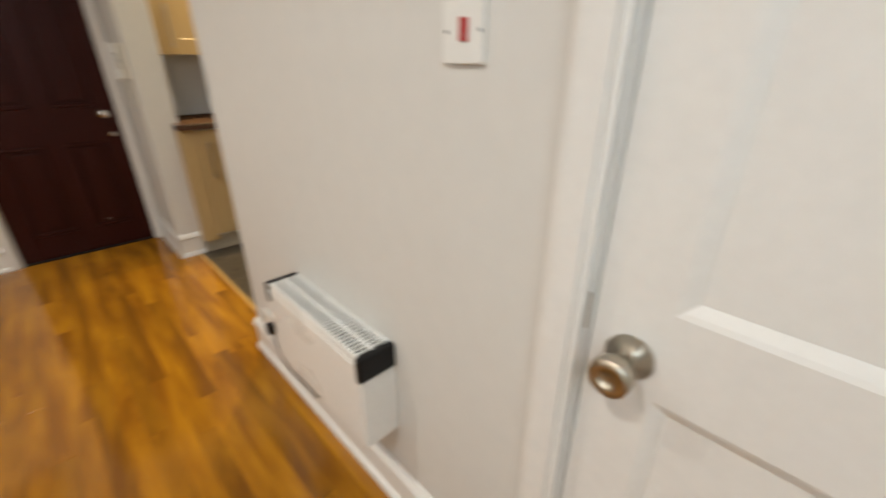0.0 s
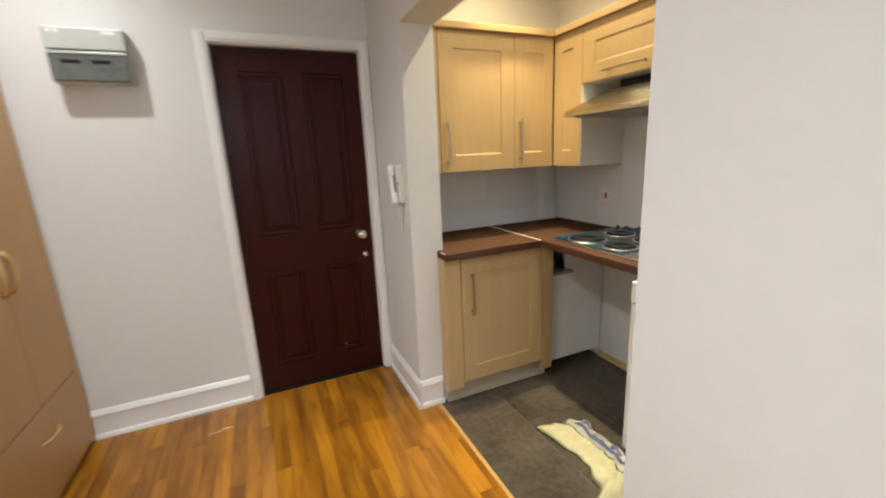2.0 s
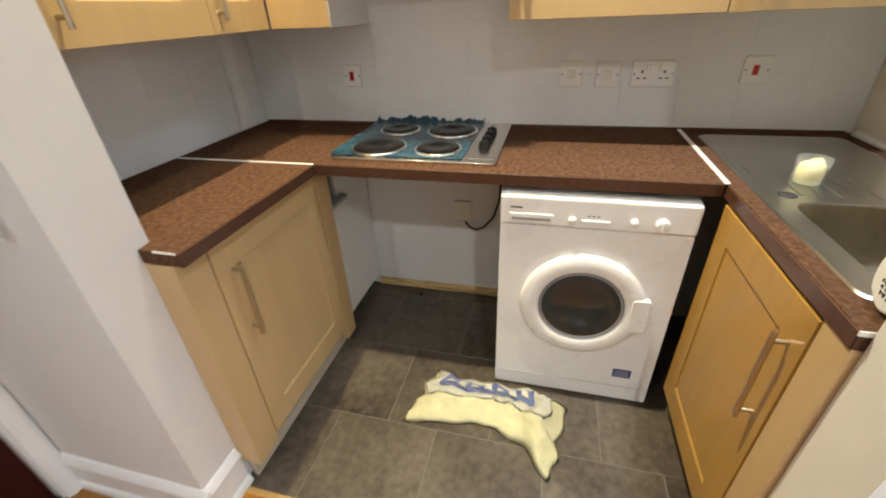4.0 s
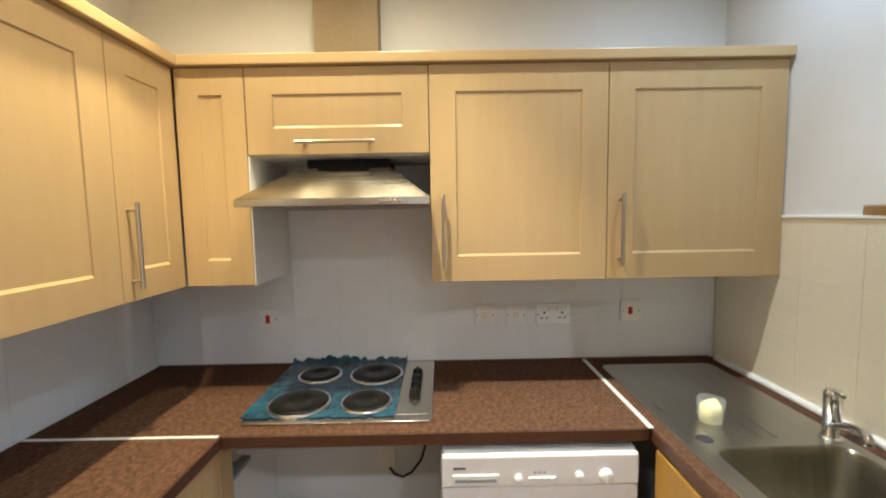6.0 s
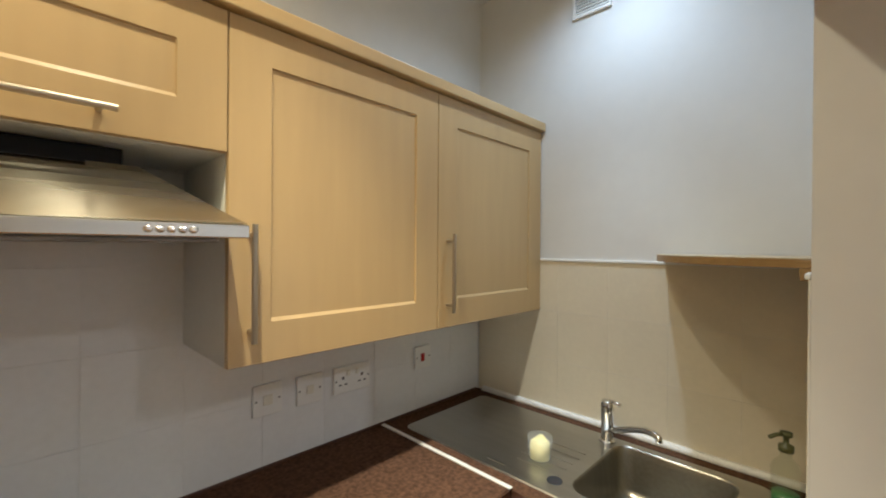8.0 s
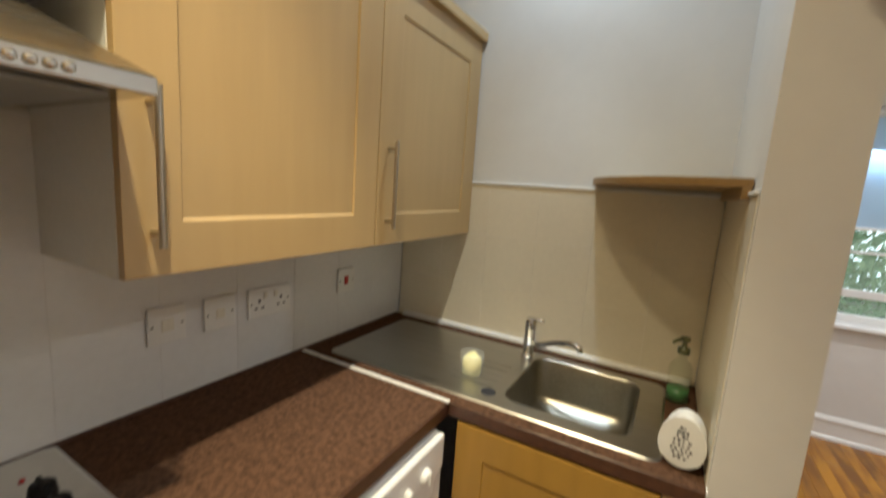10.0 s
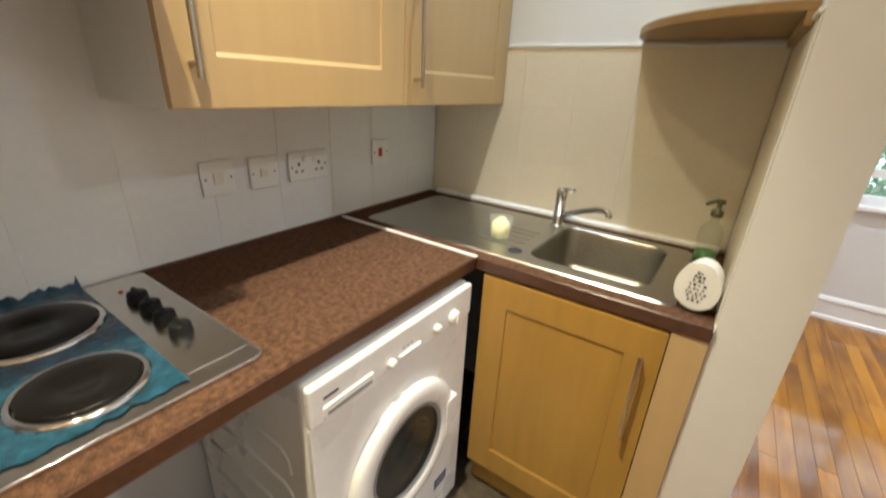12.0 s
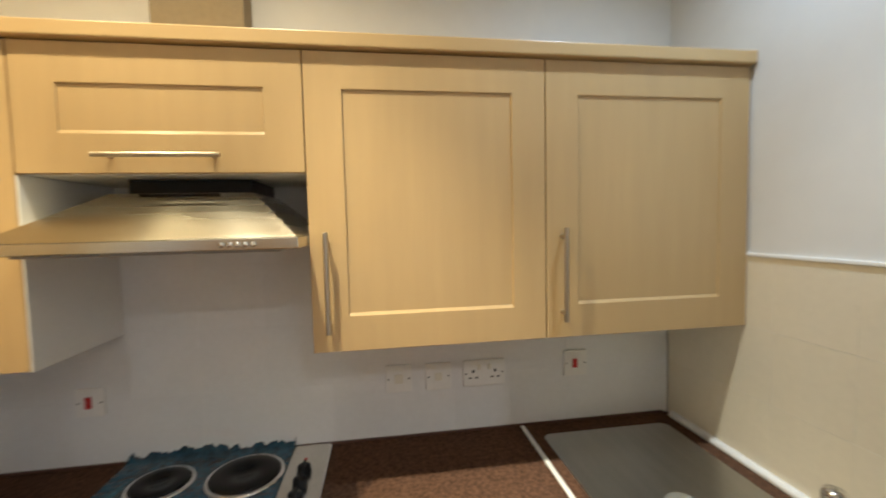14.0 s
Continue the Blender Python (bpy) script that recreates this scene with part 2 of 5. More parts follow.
def lathe(bm, profile, centre=(0, 0, 0), axis=(0, 0, 1), n=32, smooth=True):
    """Turn (radius, height) pairs round an axis through centre."""
    rot = Vector((0, 0, 1)).rotation_difference(Vector(axis).normalized()).to_matrix()
    rings = []
    for r, h in profile:
        if r < 1e-5:
            rings.append([bm.verts.new(rot @ Vector((0, 0, h)) + Vector(centre))])
        else:
            rings.append([bm.verts.new(rot @ Vector((r * math.cos(2 * math.pi * i / n), r * math.sin(2 * math.pi * i / n), h)) + Vector(centre)) for i in range(n)])
    for a, b in zip(rings, rings[1:]):
        for i in range(n):
            j = (i + 1) % n
            q = [a[i % len(a)], a[j % len(a)], b[j % len(b)], b[i % len(b)]]
            q = list(dict.fromkeys(q))
            if len(q) > 2:
                f = bm.faces.new(q)
                f.smooth = smooth
    return bm


def rod(bm, p0, p1, r, r1=None, n=16):
    p0, p1 = Vector(p0), Vector(p1)
    h, r1 = (p1 - p0).length, r if r1 is None else r1
    return lathe(bm, [(0, 0), (r, 0), (r1, h), (0, h)], p0, p1 - p0, n, smooth=False)


def tube(bm, pts, r, n=8):
    pts = [Vector(p) for p in pts]
    rings = []
    for i, p in enumerate(pts):
        d = (pts[min(i + 1, len(pts) - 1)] - pts[max(i - 1, 0)]).normalized()
        side = d.cross(Vector((0.31, 0.17, 0.93))).normalized()
        other = d.cross(side)
        rings.append([bm.verts.new(p + r * (side * math.cos(2 * math.pi * k / n) + other * math.sin(2 * math.pi * k / n))) for k in range(n)])
    for a, b in zip(rings, rings[1:]):
        for k in range(n):
            f = bm.faces.new((a[k], a[(k + 1) % n], b[(k + 1) % n], b[k]))
            f.smooth = True
    bm.faces.new(rings[0][::-1]), bm.faces.new(rings[-1])
    return bm


def prism(bm, outline, z0, z1, bev=0.0):
    """A flat outline of (x, y) raised from z0 to z1."""
    low = [bm.verts.new((x, y, z0)) for x, y in outline]
    top = [bm.verts.new((x, y, z1)) for x, y in outline]
    n = len(outline)
    fs = [bm.faces.new(low[::-1]), bm.faces.new(top)] + [bm.faces.new((low[i], low[(i + 1) % n], top[(i + 1) % n], top[i])) for i in range(n)]
    if bev:
        bmesh.ops.bevel(bm, geom=list(fs[1].edges) + list(fs[0].edges), offset=bev, segments=2, affect="EDGES", profile=0.5)
    return bm


def face(x, y, z, facing):
    """The frame of an upright face: u to the right as one looks at it, v up, w outwards."""
    u = {"-x": (0, -1, 0), "-y": (1, 0, 0), "+y": (-1, 0, 0), "+x": (0, 1, 0)}[facing]
    w = Vector(u).cross((0, 0, 1))
    m = Matrix((u, (0, 0, 1), w)).transposed().to_4x4()
    m.translation = (x, y, z)
    return m


def rounded(w, h, r, n=6, cx=0.0, cy=0.0):
    pts = []
    for k, (sx, sy) in enumerate(((1, 1), (-1, 1), (-1, -1), (1, -1))):
        for i in range(n + 1):
            a = math.pi / 2 * (k + i / n)
            pts.append((cx + sx * (w / 2 - r) + r * math.cos(a), cy + sy * (h / 2 - r) + r * math.sin(a)))
    return pts


def mesh_of(name, bm, material, m=None):
    bmesh.ops.recalc_face_normals(bm, faces=bm.faces)
    if m is not None:
        bm.transform(m)
    me = bpy.data.meshes.new(name)
    bm.to_mesh(me)
    bm.free()
    me.materials.append(material)
    return me


def thing(name, at, label, category, group="", kind=""):
    ob = new(name)
    ob.location = at
    ob.empty_display_size = 0.1
    return tagged(ob, label, category, group, kind)


def part(name, bm, material, parent, label="", m=None):
    """One mesh object under a thing or a part; its shape is given in the room's coordinates."""
    ob = new(name, mesh_of(name, bm, material, m))
    ob.parent = parent
    if parent.type == "EMPTY":
        ob.matrix_parent_inverse = Matrix.Translation(parent.location).inverted()
    return tagged(ob, label)


def solid(name, bm, material, label="", category="", group="", kind="", m=None):
    return tagged(new(name, mesh_of(name, bm, material, m)), label, category, group, kind)


B = bmesh.new

WORKTOP.node_tree.nodes["Principled BSDF"].inputs["Specular IOR Level"].default_value = 0.0
for dull in (BLACK, IRON, BROWN):
    dull.node_tree.nodes["Principled BSDF"].inputs["Specular IOR Level"].default_value = 0.15
# BEECH once more, with the sink unit's dim golden light mixed into the colour
WARMLITFOIL = surface("warm_lit_maple_foil", (0.39, 0.222, 0.044), 0.36, var=0.06, scale=2.2, fine=9, bump=0.0, stretch=(4, 4, 0.5))
TOWELPALE = surface("towel_pale_ground", (0.72, 0.70, 0.60), 0.95, var=0.06, scale=30, fine=260, bump=0.6)
HOODSTEEL = surface("brushed_hood_steel", (0.52, 0.49, 0.41), 0.27, 1.0, var=0.04, scale=4, fine=60, bump=0.02, stretch=(1, 0.3, 12))
HOODSTEEL.node_tree.nodes["Principled BSDF"].inputs["Anisotropic"].default_value = 0.7
HOODSTEEL.node_tree.nodes["Principled BSDF"].inputs["Anisotropic Rotation"].default_value = 0.25
HAZE = bpy.data.materials.new("bright_hazy_sky")
HAZE.use_nodes = True
HAZE.node_tree.nodes["Principled BSDF"].inputs["Emission Color"].default_value = (0.70, 0.90, 1.0, 1)
HAZE.node_tree.nodes["Principled BSDF"].inputs["Emission Strength"].default_value = 1.7

# ---- the setting ----
XW, XP, XQ, XE = 0.33, 2.562, 2.699, 3.88      # west wall, partition faces, kitchen east wall
YS, YK0, YK1, YN = 1.93, 3.94, 6.35, 6.45      # window wall, kitchen south and north walls, entrance wall
PE, PN, HEAD, CEILING = 4.488, 5.885, 2.02, 2.70  # partition end, pier face, opening head, ceiling


def structure(name, bm, material, label, category="wall"):
    return solid(name, bm, material, label, category, kind="structure")


bm = box(B(), XP, XQ, 2.94, PE, 0, CEILING)
box(bm, XP, XQ, YS, 2.16, 0, CEILING)
box(bm, XP, XQ, 2.16, 2.94, 2.03, CEILING)
structure("wall_partition", bm, WALL, "smooth white painted partition wall with a doorway")
bm = box(B(), XP, 2.735, PN, YN, 0, CEILING)
box(bm, XP, 2.735, PE, PN, HEAD, CEILING)
structure("wall_pier_and_lintel", bm, WALL, "white painted pier and lintel framing the kitchen opening")
bm = box(B(), 0.2, 1.715, YN, 6.6, 0, CEILING)
box(bm, 2.515, 4.0, YN, 6.6, 0, CEILING)
box(bm, 1.715, 2.515, YN, 6.6, 2.03, CEILING)
structure("wall_north", bm, WALL, "white painted wall round the entrance door")
structure("wall_kitchen_north", box(B(), 2.735, XE, YK1, YN, 0, CEILING), KWALL, "white painted kitchen wall behind the corner units")
structure("wall_east", box(B(), XE, 4.0, 3.8, YN, 0, CEILING), KWALL, "white painted kitchen wall behind the hob")
structure("wall_kitchen_south", box(B(), XQ, XE, 3.8, YK0, 0, CEILING), KWALL, "white painted kitchen wall above the sink")
structure("wall_west", box(B(), 0.2, XW, 1.8, YN, 0, CEILING), WALL, "white painted wall behind the wardrobe and table")
WX0, WX1, WZ0, WZ1 = 0.95, 2.16, 0.80, 2.15
bm = box(B(), XW, WX0, 1.8, YS, 0, CEILING)
box(bm, WX1, XQ, 1.8, YS, 0, CEILING)
box(bm, WX0, WX1, 1.8, YS, 0, WZ0)
box(bm, WX0, WX1, 1.8, YS, WZ1, CEILING)
structure("wall_south", bm, WALL, "white painted wall with a window")
structure("ceiling", box(B(), 0.2, 4.0, 1.8, 6.6, CEILING, 2.8), CEIL, "plain white painted ceiling", "ceiling")
structure("ground", box(B(), -60, 60, -90, 60, -0.6, -0.5), GRASS, "green garden ground outside the window", "ground")

# window with its frame, bars, panes and roller blind
win = thing("window_1", ((WX0 + WX1) / 2, 1.86, WZ0), "white framed window looking onto green leaves", "window", kind="structure")
bm = box(B(), WX0, WX1, 1.83, 1.89, WZ0, WZ0 + 0.05, 0.004)
box(bm, WX0, WX1, 1.83, 1.89, WZ1 - 0.05, WZ1, 0.004)
box(bm, WX0, WX0 + 0.05, 1.83, 1.89, WZ0 + 0.05, WZ1 - 0.05, 0.004)
box(bm, WX1 - 0.05, WX1, 1.83, 1.89, WZ0 + 0.05, WZ1 - 0.05, 0.004)
box(bm, 1.53, 1.58, 1.83, 1.89, WZ0 + 0.05, WZ1 - 0.05, 0.004)
part("window_frame", bm, GLOSS, win)
for z, h in ((0.965, 0.05), (1.25, 0.016)):
    part("glazing_bar", box(B(), WX0 + 0.05, WX1 - 0.05, 1.84, 1.88, z, z + h, 0.003), GLOSS, win)
part("window_sill", box(B(), WX0 - 0.04, WX1 + 0.04, 1.90, 1.985, WZ0 - 0.03, WZ0 - 0.002, 0.006), GLOSS, win, "glossy white painted window sill")
for x0, x1 in ((WX0 + 0.05, 1.53), (1.58, WX1 - 0.05)):
    pane = part("pane", box(B(), x0, x1, 1.856, 1.860, WZ0 + 0.05, WZ1 - 0.05), CLEAR, win)
    pane.visible_shadow = False
blind = thing("roller_blind", (1.55, 1.90, 2.1), "pale blue roller blind pulled halfway down the window", "blind")
part("fabric", box(B(), WX0 + 0.03, WX1 - 0.03, 1.899, 1.901, 1.42, 2.10), BLIND, blind)
part("bottom_bar", box(B(), WX0 + 0.03, WX1 - 0.03, 1.894, 1.906, 1.400, 1.42, 0.003), PLASTIC, blind)
part("roller", rod(B(), (WX0 + 0.02, 1.9, 2.115), (WX1 - 0.02, 1.9, 2.115), 0.022), PLASTIC, blind)

# leaves beyond the window: one mass of small leaves
rng = random.Random(4)
vs, fs = [], []
for i in range(60000):
    c = Vector((rng.uniform(-5, 8), -2.6 - 3.6 * rng.random(), rng.uniform(-0.5, 4.2)))
    if noise.noise(c * 0.9) < 0.02 * c.z - 0.14:
        continue
    q = Euler((rng.uniform(0, 6), rng.uniform(0, 6), rng.uniform(0, 6))).to_matrix()
    s = rng.uniform(0.05, 0.10)
    k = len(vs)
    vs += [c + q @ Vector(p) * s for p in ((-1, 0, 0), (-0.2, 0.45, 0.08), (1, 0, 0), (-0.2, -0.45, 0.08))]
    fs += [(k, k + 1, k + 2), (k, k + 2, k + 3)]
me = bpy.data.meshes.new("foliage")
me.from_pydata(vs, [], fs)
me.materials.append(LEAF)
structure("backdrop", box(B(), -16, 18, -9.1, -9.0, -0.5, 12), HAZE, "bright hazy sky beyond the shrubs", "backdrop")
tagged(new("foliage", me), "dense green leaves of shrubs outside the window", "shrub", kind="stuff")


# doors and architraves
def slopes(bm, outer, inner, z1, z0):
    """Four sloping strips from the rectangle outer at z1 down to inner at z0."""
    a, b = ([bm.verts.new((x, y, z)) for x, y in ((q[0], q[2]), (q[1], q[2]), (q[1], q[3]), (q[0], q[3]))] for q, z in ((outer, z1), (inner, z0)))
    for i in range(4):
        bm.faces.new((a[i], a[(i + 1) % 4], b[(i + 1) % 4], b[i]))
    return bm


def moulded_panel(bm, x0, x1, z0, z1, raised=0.006, w=0.018):
    """A sunk panel on a face: four sloping beads and a raised middle, standing on w = 0."""
    if not raised:
        slopes(bm, (x0, x1, z0, z1), (x0 + w * 0.35, x1 - w * 0.35, z0 + w * 0.35, z1 - w * 0.35), 0.012, 0.009)
        slopes(bm, (x0 + w * 0.35, x1 - w * 0.35, z0 + w * 0.35, z1 - w * 0.35), (x0 + w, x1 - w, z0 + w, z1 - w), 0.009, 0.0005)
        return
    for a0, a1, b0, b1 in ((x0, x1, z0, z0 + w), (x0, x1, z1 - w, z1), (x0, x0 + w, z0 + w, z1 - w), (x1 - w, x1, z0 + w, z1 - w)):
        box(bm, a0, a1, b0, b1, 0.0, 0.010, w * 0.28, 3)
    if raised:
        box(bm, x0 + 0.045, x1 - 0.045, z0 + 0.045, z1 - 0.045, 0.0, raised, 0.005)


def panel_leaf(parent, name, material, m, w, h, cols, rows, raised=0.006, bead=0.026):
    """A door leaf of rails and stiles with sunk panels, in the frame m."""
    bm = B()
    xs = [0] + [v for c in cols for v in c] + [w]
    zs = [0] + [v for r in rows for v in r] + [h]
    for i in range(0, len(xs), 2):
        box(bm, xs[i], xs[i + 1], 0, h, -0.035, 0.0)
    for c in cols:
        for i in range(0, len(zs), 2):
            box(bm, c[0], c[1], zs[i], zs[i + 1], -0.035, 0.0)
        for r in rows:
            box(bm, c[0], c[1], r[0], r[1], -0.035, -0.012)
    leaf = part(name, bm, material, parent, m=m)
    for c in cols:
        for r in rows:
            pm = B()
            moulded_panel(pm, c[0], c[1], r[0], r[1], raised, bead)
            pm.transform(Matrix.Translation((0, 0, -0.012)))
            part("panel", pm, material, leaf, m=m)
    return leaf


def architrave(parent, m, x0, x1, h, w=0.07, t=0.02):
    bm = B()
    for a0, a1, b0, b1 in ((x0 - w, x0, 0, h + w), (x1, x1 + w, 0, h + w), (x0, x1, h, h + w)):
        box(bm, a0, a1, b0, b1, 0, t, 0.005)
        box(bm, a0 + 0.012, a1 - 0.012, b0 + (0.012 if b0 else 0), b1 - 0.012, t, t + 0.006, 0.003)
    part("architrave", bm, GLOSS, parent, "white gloss painted door frame", m=m)
    jm = B()
    for a0, a1, b0, b1 in ((x0 - 0.012, x0 + 0.004, 0, h), (x1 - 0.004, x1 + 0.012, 0, h), (x0 + 0.004, x1 - 0.004, h - 0.004, h + 0.01)):
        box(jm, a0, a1, b0, b1, -0.115, -0.001)
    part("door_lining", jm, GLOSS, parent, m=m)


m = face(1.727, YN, 0, "-y")
d = thing("door_1", (2.115, YN, 0), "closed dark brown painted four-panel entrance door", "door", kind="structure")
architrave(d, m, 0, 0.776, 2.02, 0.055)
leaf = panel_leaf(d, "leaf", BROWN, m @ Matrix.Translation((0.006, 0.008, -0.03)), 0.764, 2.005,
                  [(0.115, 0.335), (0.445, 0.665)], [(0.16, 0.76), (0.985, 1.885)])
km = m @ Matrix.Translation((0.695, 0.945, -0.03))
part("door_knob", lathe(B(), [(0, 0), (0.030, 0.0), (0.030, 0.006), (0.012, 0.012), (0.012, 0.03), (0.027, 0.042), (0.030, 0.056), (0.022, 0.068), (0, 0.070)]), CHROME, leaf, "round polished chrome knob", m=km)
part("lock", lathe(B(), [(0, 0), (0.017, 0), (0.016, 0.008), (0, 0.009)], (0.022, -0.14, 0)), CHROME, leaf, m=km)
part("peephole", lathe(B(), [(0, 0), (0.007, 0), (0.006, 0.006), (0, 0.006)], (-0.16, -0.73, 0), n=12), CHROME, leaf, m=km)
part("threshold", box(B(), 0.004, 0.772, 0.0, 0.010, -0.08, -0.005, 0.002), BLACK, d, m=m)

m = face(XP, 2.93, 0, "-x")
d = thing("door_2", (XP, 2.55, 0), "closed white panelled door with a round metal knob", "door", kind="structure")
architrave(d, m, 0, 0.76, 2.02, 0.07)
leaf = panel_leaf(d, "leaf", GLOSS, m @ Matrix.Translation((0.006, 0.008, -0.012)), 0.748, 2.005, [(0.10, 0.648)], [(0.20, 0.83), (0.97, 1.88)], 0.0, 0.022)
km = m @ Matrix.Translation((0.066, 0.893, -0.012))
part("door_knob", lathe(B(), [(0, 0), (0.033, 0.0), (0.034, 0.006), (0.016, 0.012), (0.014, 0.03), (0.026, 0.044), (0.029, 0.060), (0.027, 0.070), (0.012, 0.072), (0.012, 0.069), (0, 0.069)]), NICKEL, leaf, "round satin nickel knob with keyhole", m=km)
part("latch_plate", box(B(), -0.072, -0.064, 0.02, 0.08, 0.0, 0.014, 0.001), NICKEL, leaf, m=km)


# skirting: a stepped board along a wall
def skirting(name, m, length, h=0.166):
    bm = B()
    prof = [(0, 0), (0.024, 0), (0.0235, 0.012), (0.020, 0.023), (0.013, 0.030), (0.011, 0.031), (0.011, 0.127), (0.013, 0.128), (0.020, 0.133), (0.020, 0.141), (0.012, 0.157), (0.005, h), (0, h)]
    a = [bm.verts.new((0, z, w)) for w, z in prof]
    b = [bm.verts.new((length, z, w)) for w, z in prof]
    n = len(prof)
    for i in range(n):
        bm.faces.new((a[i], a[(i + 1) % n], b[(i + 1) % n], b[i]))
    bm.faces.new(a[::-1]), bm.faces.new(b)
    return solid(name, bm, GLOSS, "white painted stepped skirting board", "skirting", kind="structure", m=m)


skirting("baseboard_1", face(0.33, YN, 0, "-y"), 1.340)
skirting("baseboard_2", face(XP, YN, 0, "-x"), YN - PN + 0.022)
skirting("baseboard_3", face(XP, PN, 0, "-y"), 0.135)
skirting("baseboard_4", face(XP, PE + 0.022, 0, "-x"), PE + 0.022 - 3.003)
skirting("baseboard_5", face(XQ, PE, 0, "+y"), XQ - XP)
skirting("baseboard_6", face(XP, YS, 0, "+y"), XP - XW)
skirting("baseboard_7", face(XW, YS, 0, "+x"), YN - YS)


# ---- kitchen units ----
def bar_handle(parent, m, x, z, length, upright=True):
    bm = B()
    d = Vector((0, 1, 0)) if upright else Vector((1, 0, 0))
    c = Vector((x, z, 0.030))
    rod(bm, c - d * length / 2, c + d * length / 2, 0.006)
    for s in (-1, 1):
        q = c + d * s * (length / 2 - 0.022)
        rod(bm, (q.x, q.y, 0.0), (q.x, q.y, 0.027), 0.005, n=12)
    part("handle", bm, NICKEL, parent, "brushed metal bar handle", m=m)


def ring(bm, outer, inner, z0, z1, bev=0.0):
    """A flat rectangular frame: (x0, x1, y0, y1) outside and inside, from z0 to z1."""
    def loop(r, z):
        return [bm.verts.new((x, y, z)) for x, y in ((r[0], r[2]), (r[1], r[2]), (r[1], r[3]), (r[0], r[3]))]
    a, b, c, d = loop(outer, z0), loop(outer, z1), loop(inner, z1), loop(inner, z0)
    for i in range(4):
        j = (i + 1) % 4
        for p, q in ((a, b), (b, c), (c, d), (d, a)):
            bm.faces.new((p[i], p[j], q[j], q[i]))
    if bev:
        es = [e for e in bm.edges if len({v.index for v in e.verts}) and (set(e.verts) <= set(b) or set(e.verts) <= set(c))]
        bmesh.ops.bevel(bm, geom=es, offset=bev, segments=2, affect="EDGES", profile=0.5)
    return bm


def shaker(parent, m, x0, x1, z0, z1, material, stile=0.088, rail=0.088, name="door"):
    """A flat framed door of a unit, 18 mm thick, its face on w = 0."""
    g = 0.0015
    x0, x1, z0, z1 = x0 + g, x1 - g, z0 + g, z1 - g
    i0, i1, k0, k1 = x0 + stile, x1 - stile, z0 + rail, z1 - rail
    bm = ring(B(), (x0, x1, z0, z1), (i0, i1, k0, k1), -0.018, 0, 0.0012)
    ob = part(name, bm, material, parent, m=m)
    bm = box(B(), i0, i1, k0, k1, -0.016, -0.0050)
    slopes(bm, (i0, i1, k0, k1), (i0 + 0.0012, i1 - 0.0012, k0 + 0.0070, k1 - 0.0012), -0.0008, -0.0049)
    part("panel", bm, material, ob, m=m)
    return ob


def carcass(parent, x0, x1, y0, y1, z0, z1, material, open_front="", t=0.016):
    """Boards of a unit; open_front names the side left open for its door."""
    def board(name, *b):
        return part(name, box(B(), *b), material, parent)
    base = board("bottom_board", x0, x1, y0, y1, z0, z0 + t)
    board("top_board", x0, x1, y0, y1, z1 - t, z1)
    if open_front in ("-x", "+x"):
        board("side_board", x0, x1, y0, y0 + t, z0 + t, z1 - t)
        board("side_board", x0, x1, y1 - t, y1, z0 + t, z1 - t)
        xb = x1 - t if open_front == "-x" else x0
        board("back_board", xb, xb + t, y0 + t, y1 - t, z0 + t, z1 - t)
    else:
        board("side_board", x0, x0 + t, y0, y1, z0 + t, z1 - t)
        board("side_board", x1 - t, x1, y0, y1, z0 + t, z1 - t)
        yb = y0 if open_front == "+y" else y1 - t
        board("back_board", x0 + t, x1 - t, yb, yb + t, z0 + t, z1 - t)
    return base


UF, UZ0, UZ1 = 3.550, 1.312, 2.040      # face of the wall units on the east wall, their foot and top
CARC = surface("white_unit_board", (0.74, 0.74, 0.72), 0.45, var=0.02, scale=6, fine=80, bump=0.01)


def wall_unit(y1, y0, label, z0=UZ0, handle=None):
    u = thing("wall_cabinet", (UF + 0.17, (y0 + y1) / 2, z0), label, "cabinet", "wall cabinets")
    carcass(u, UF + 0.02, XE - 0.003, y0 + 0.001, y1 - 0.001, z0, UZ1 - 0.002, CARC, "-x")
    m = face(UF, y1, 0, "-x")
    d = shaker(u, m, 0, y1 - y0, z0, UZ1, BEECH)
    if handle:
        bar_handle(d, m, *handle)
    return u


wall_unit(5.147, 4.546, "pale maple wall cabinet with a tall bar handle", handle=(0.043, 1.487, 0.245))
wall_unit(4.546, 3.945, "pale maple wall cabinet beside the cream tiles", handle=(0.043, 1.484, 0.245))
wall_unit(5.756, 5.147, "short pale maple cabinet above the cooker hood", z0=1.752, handle=(0.300, 1.79, 0.26, False))
u = thing("corner_wall_cabinet", (3.7, 5.87, UZ0), "pale maple corner wall cabinet with a narrow panel", "cabinet", "wall cabinets")
carcass(u, UF + 0.02, XE - 0.003, 5.757, 5.99, UZ0, UZ1 - 0.002, CARC, "-x")
shaker(u, face(UF, 5.988, 0, "-x"), 0, 0.231, UZ0, UZ1, BEECH, 0.075)
part("end_panel", box(B(), UF + 0.001, XE - 0.003, 5.752, 5.756, UZ0, 1.75), CARC, u, "white side panel")
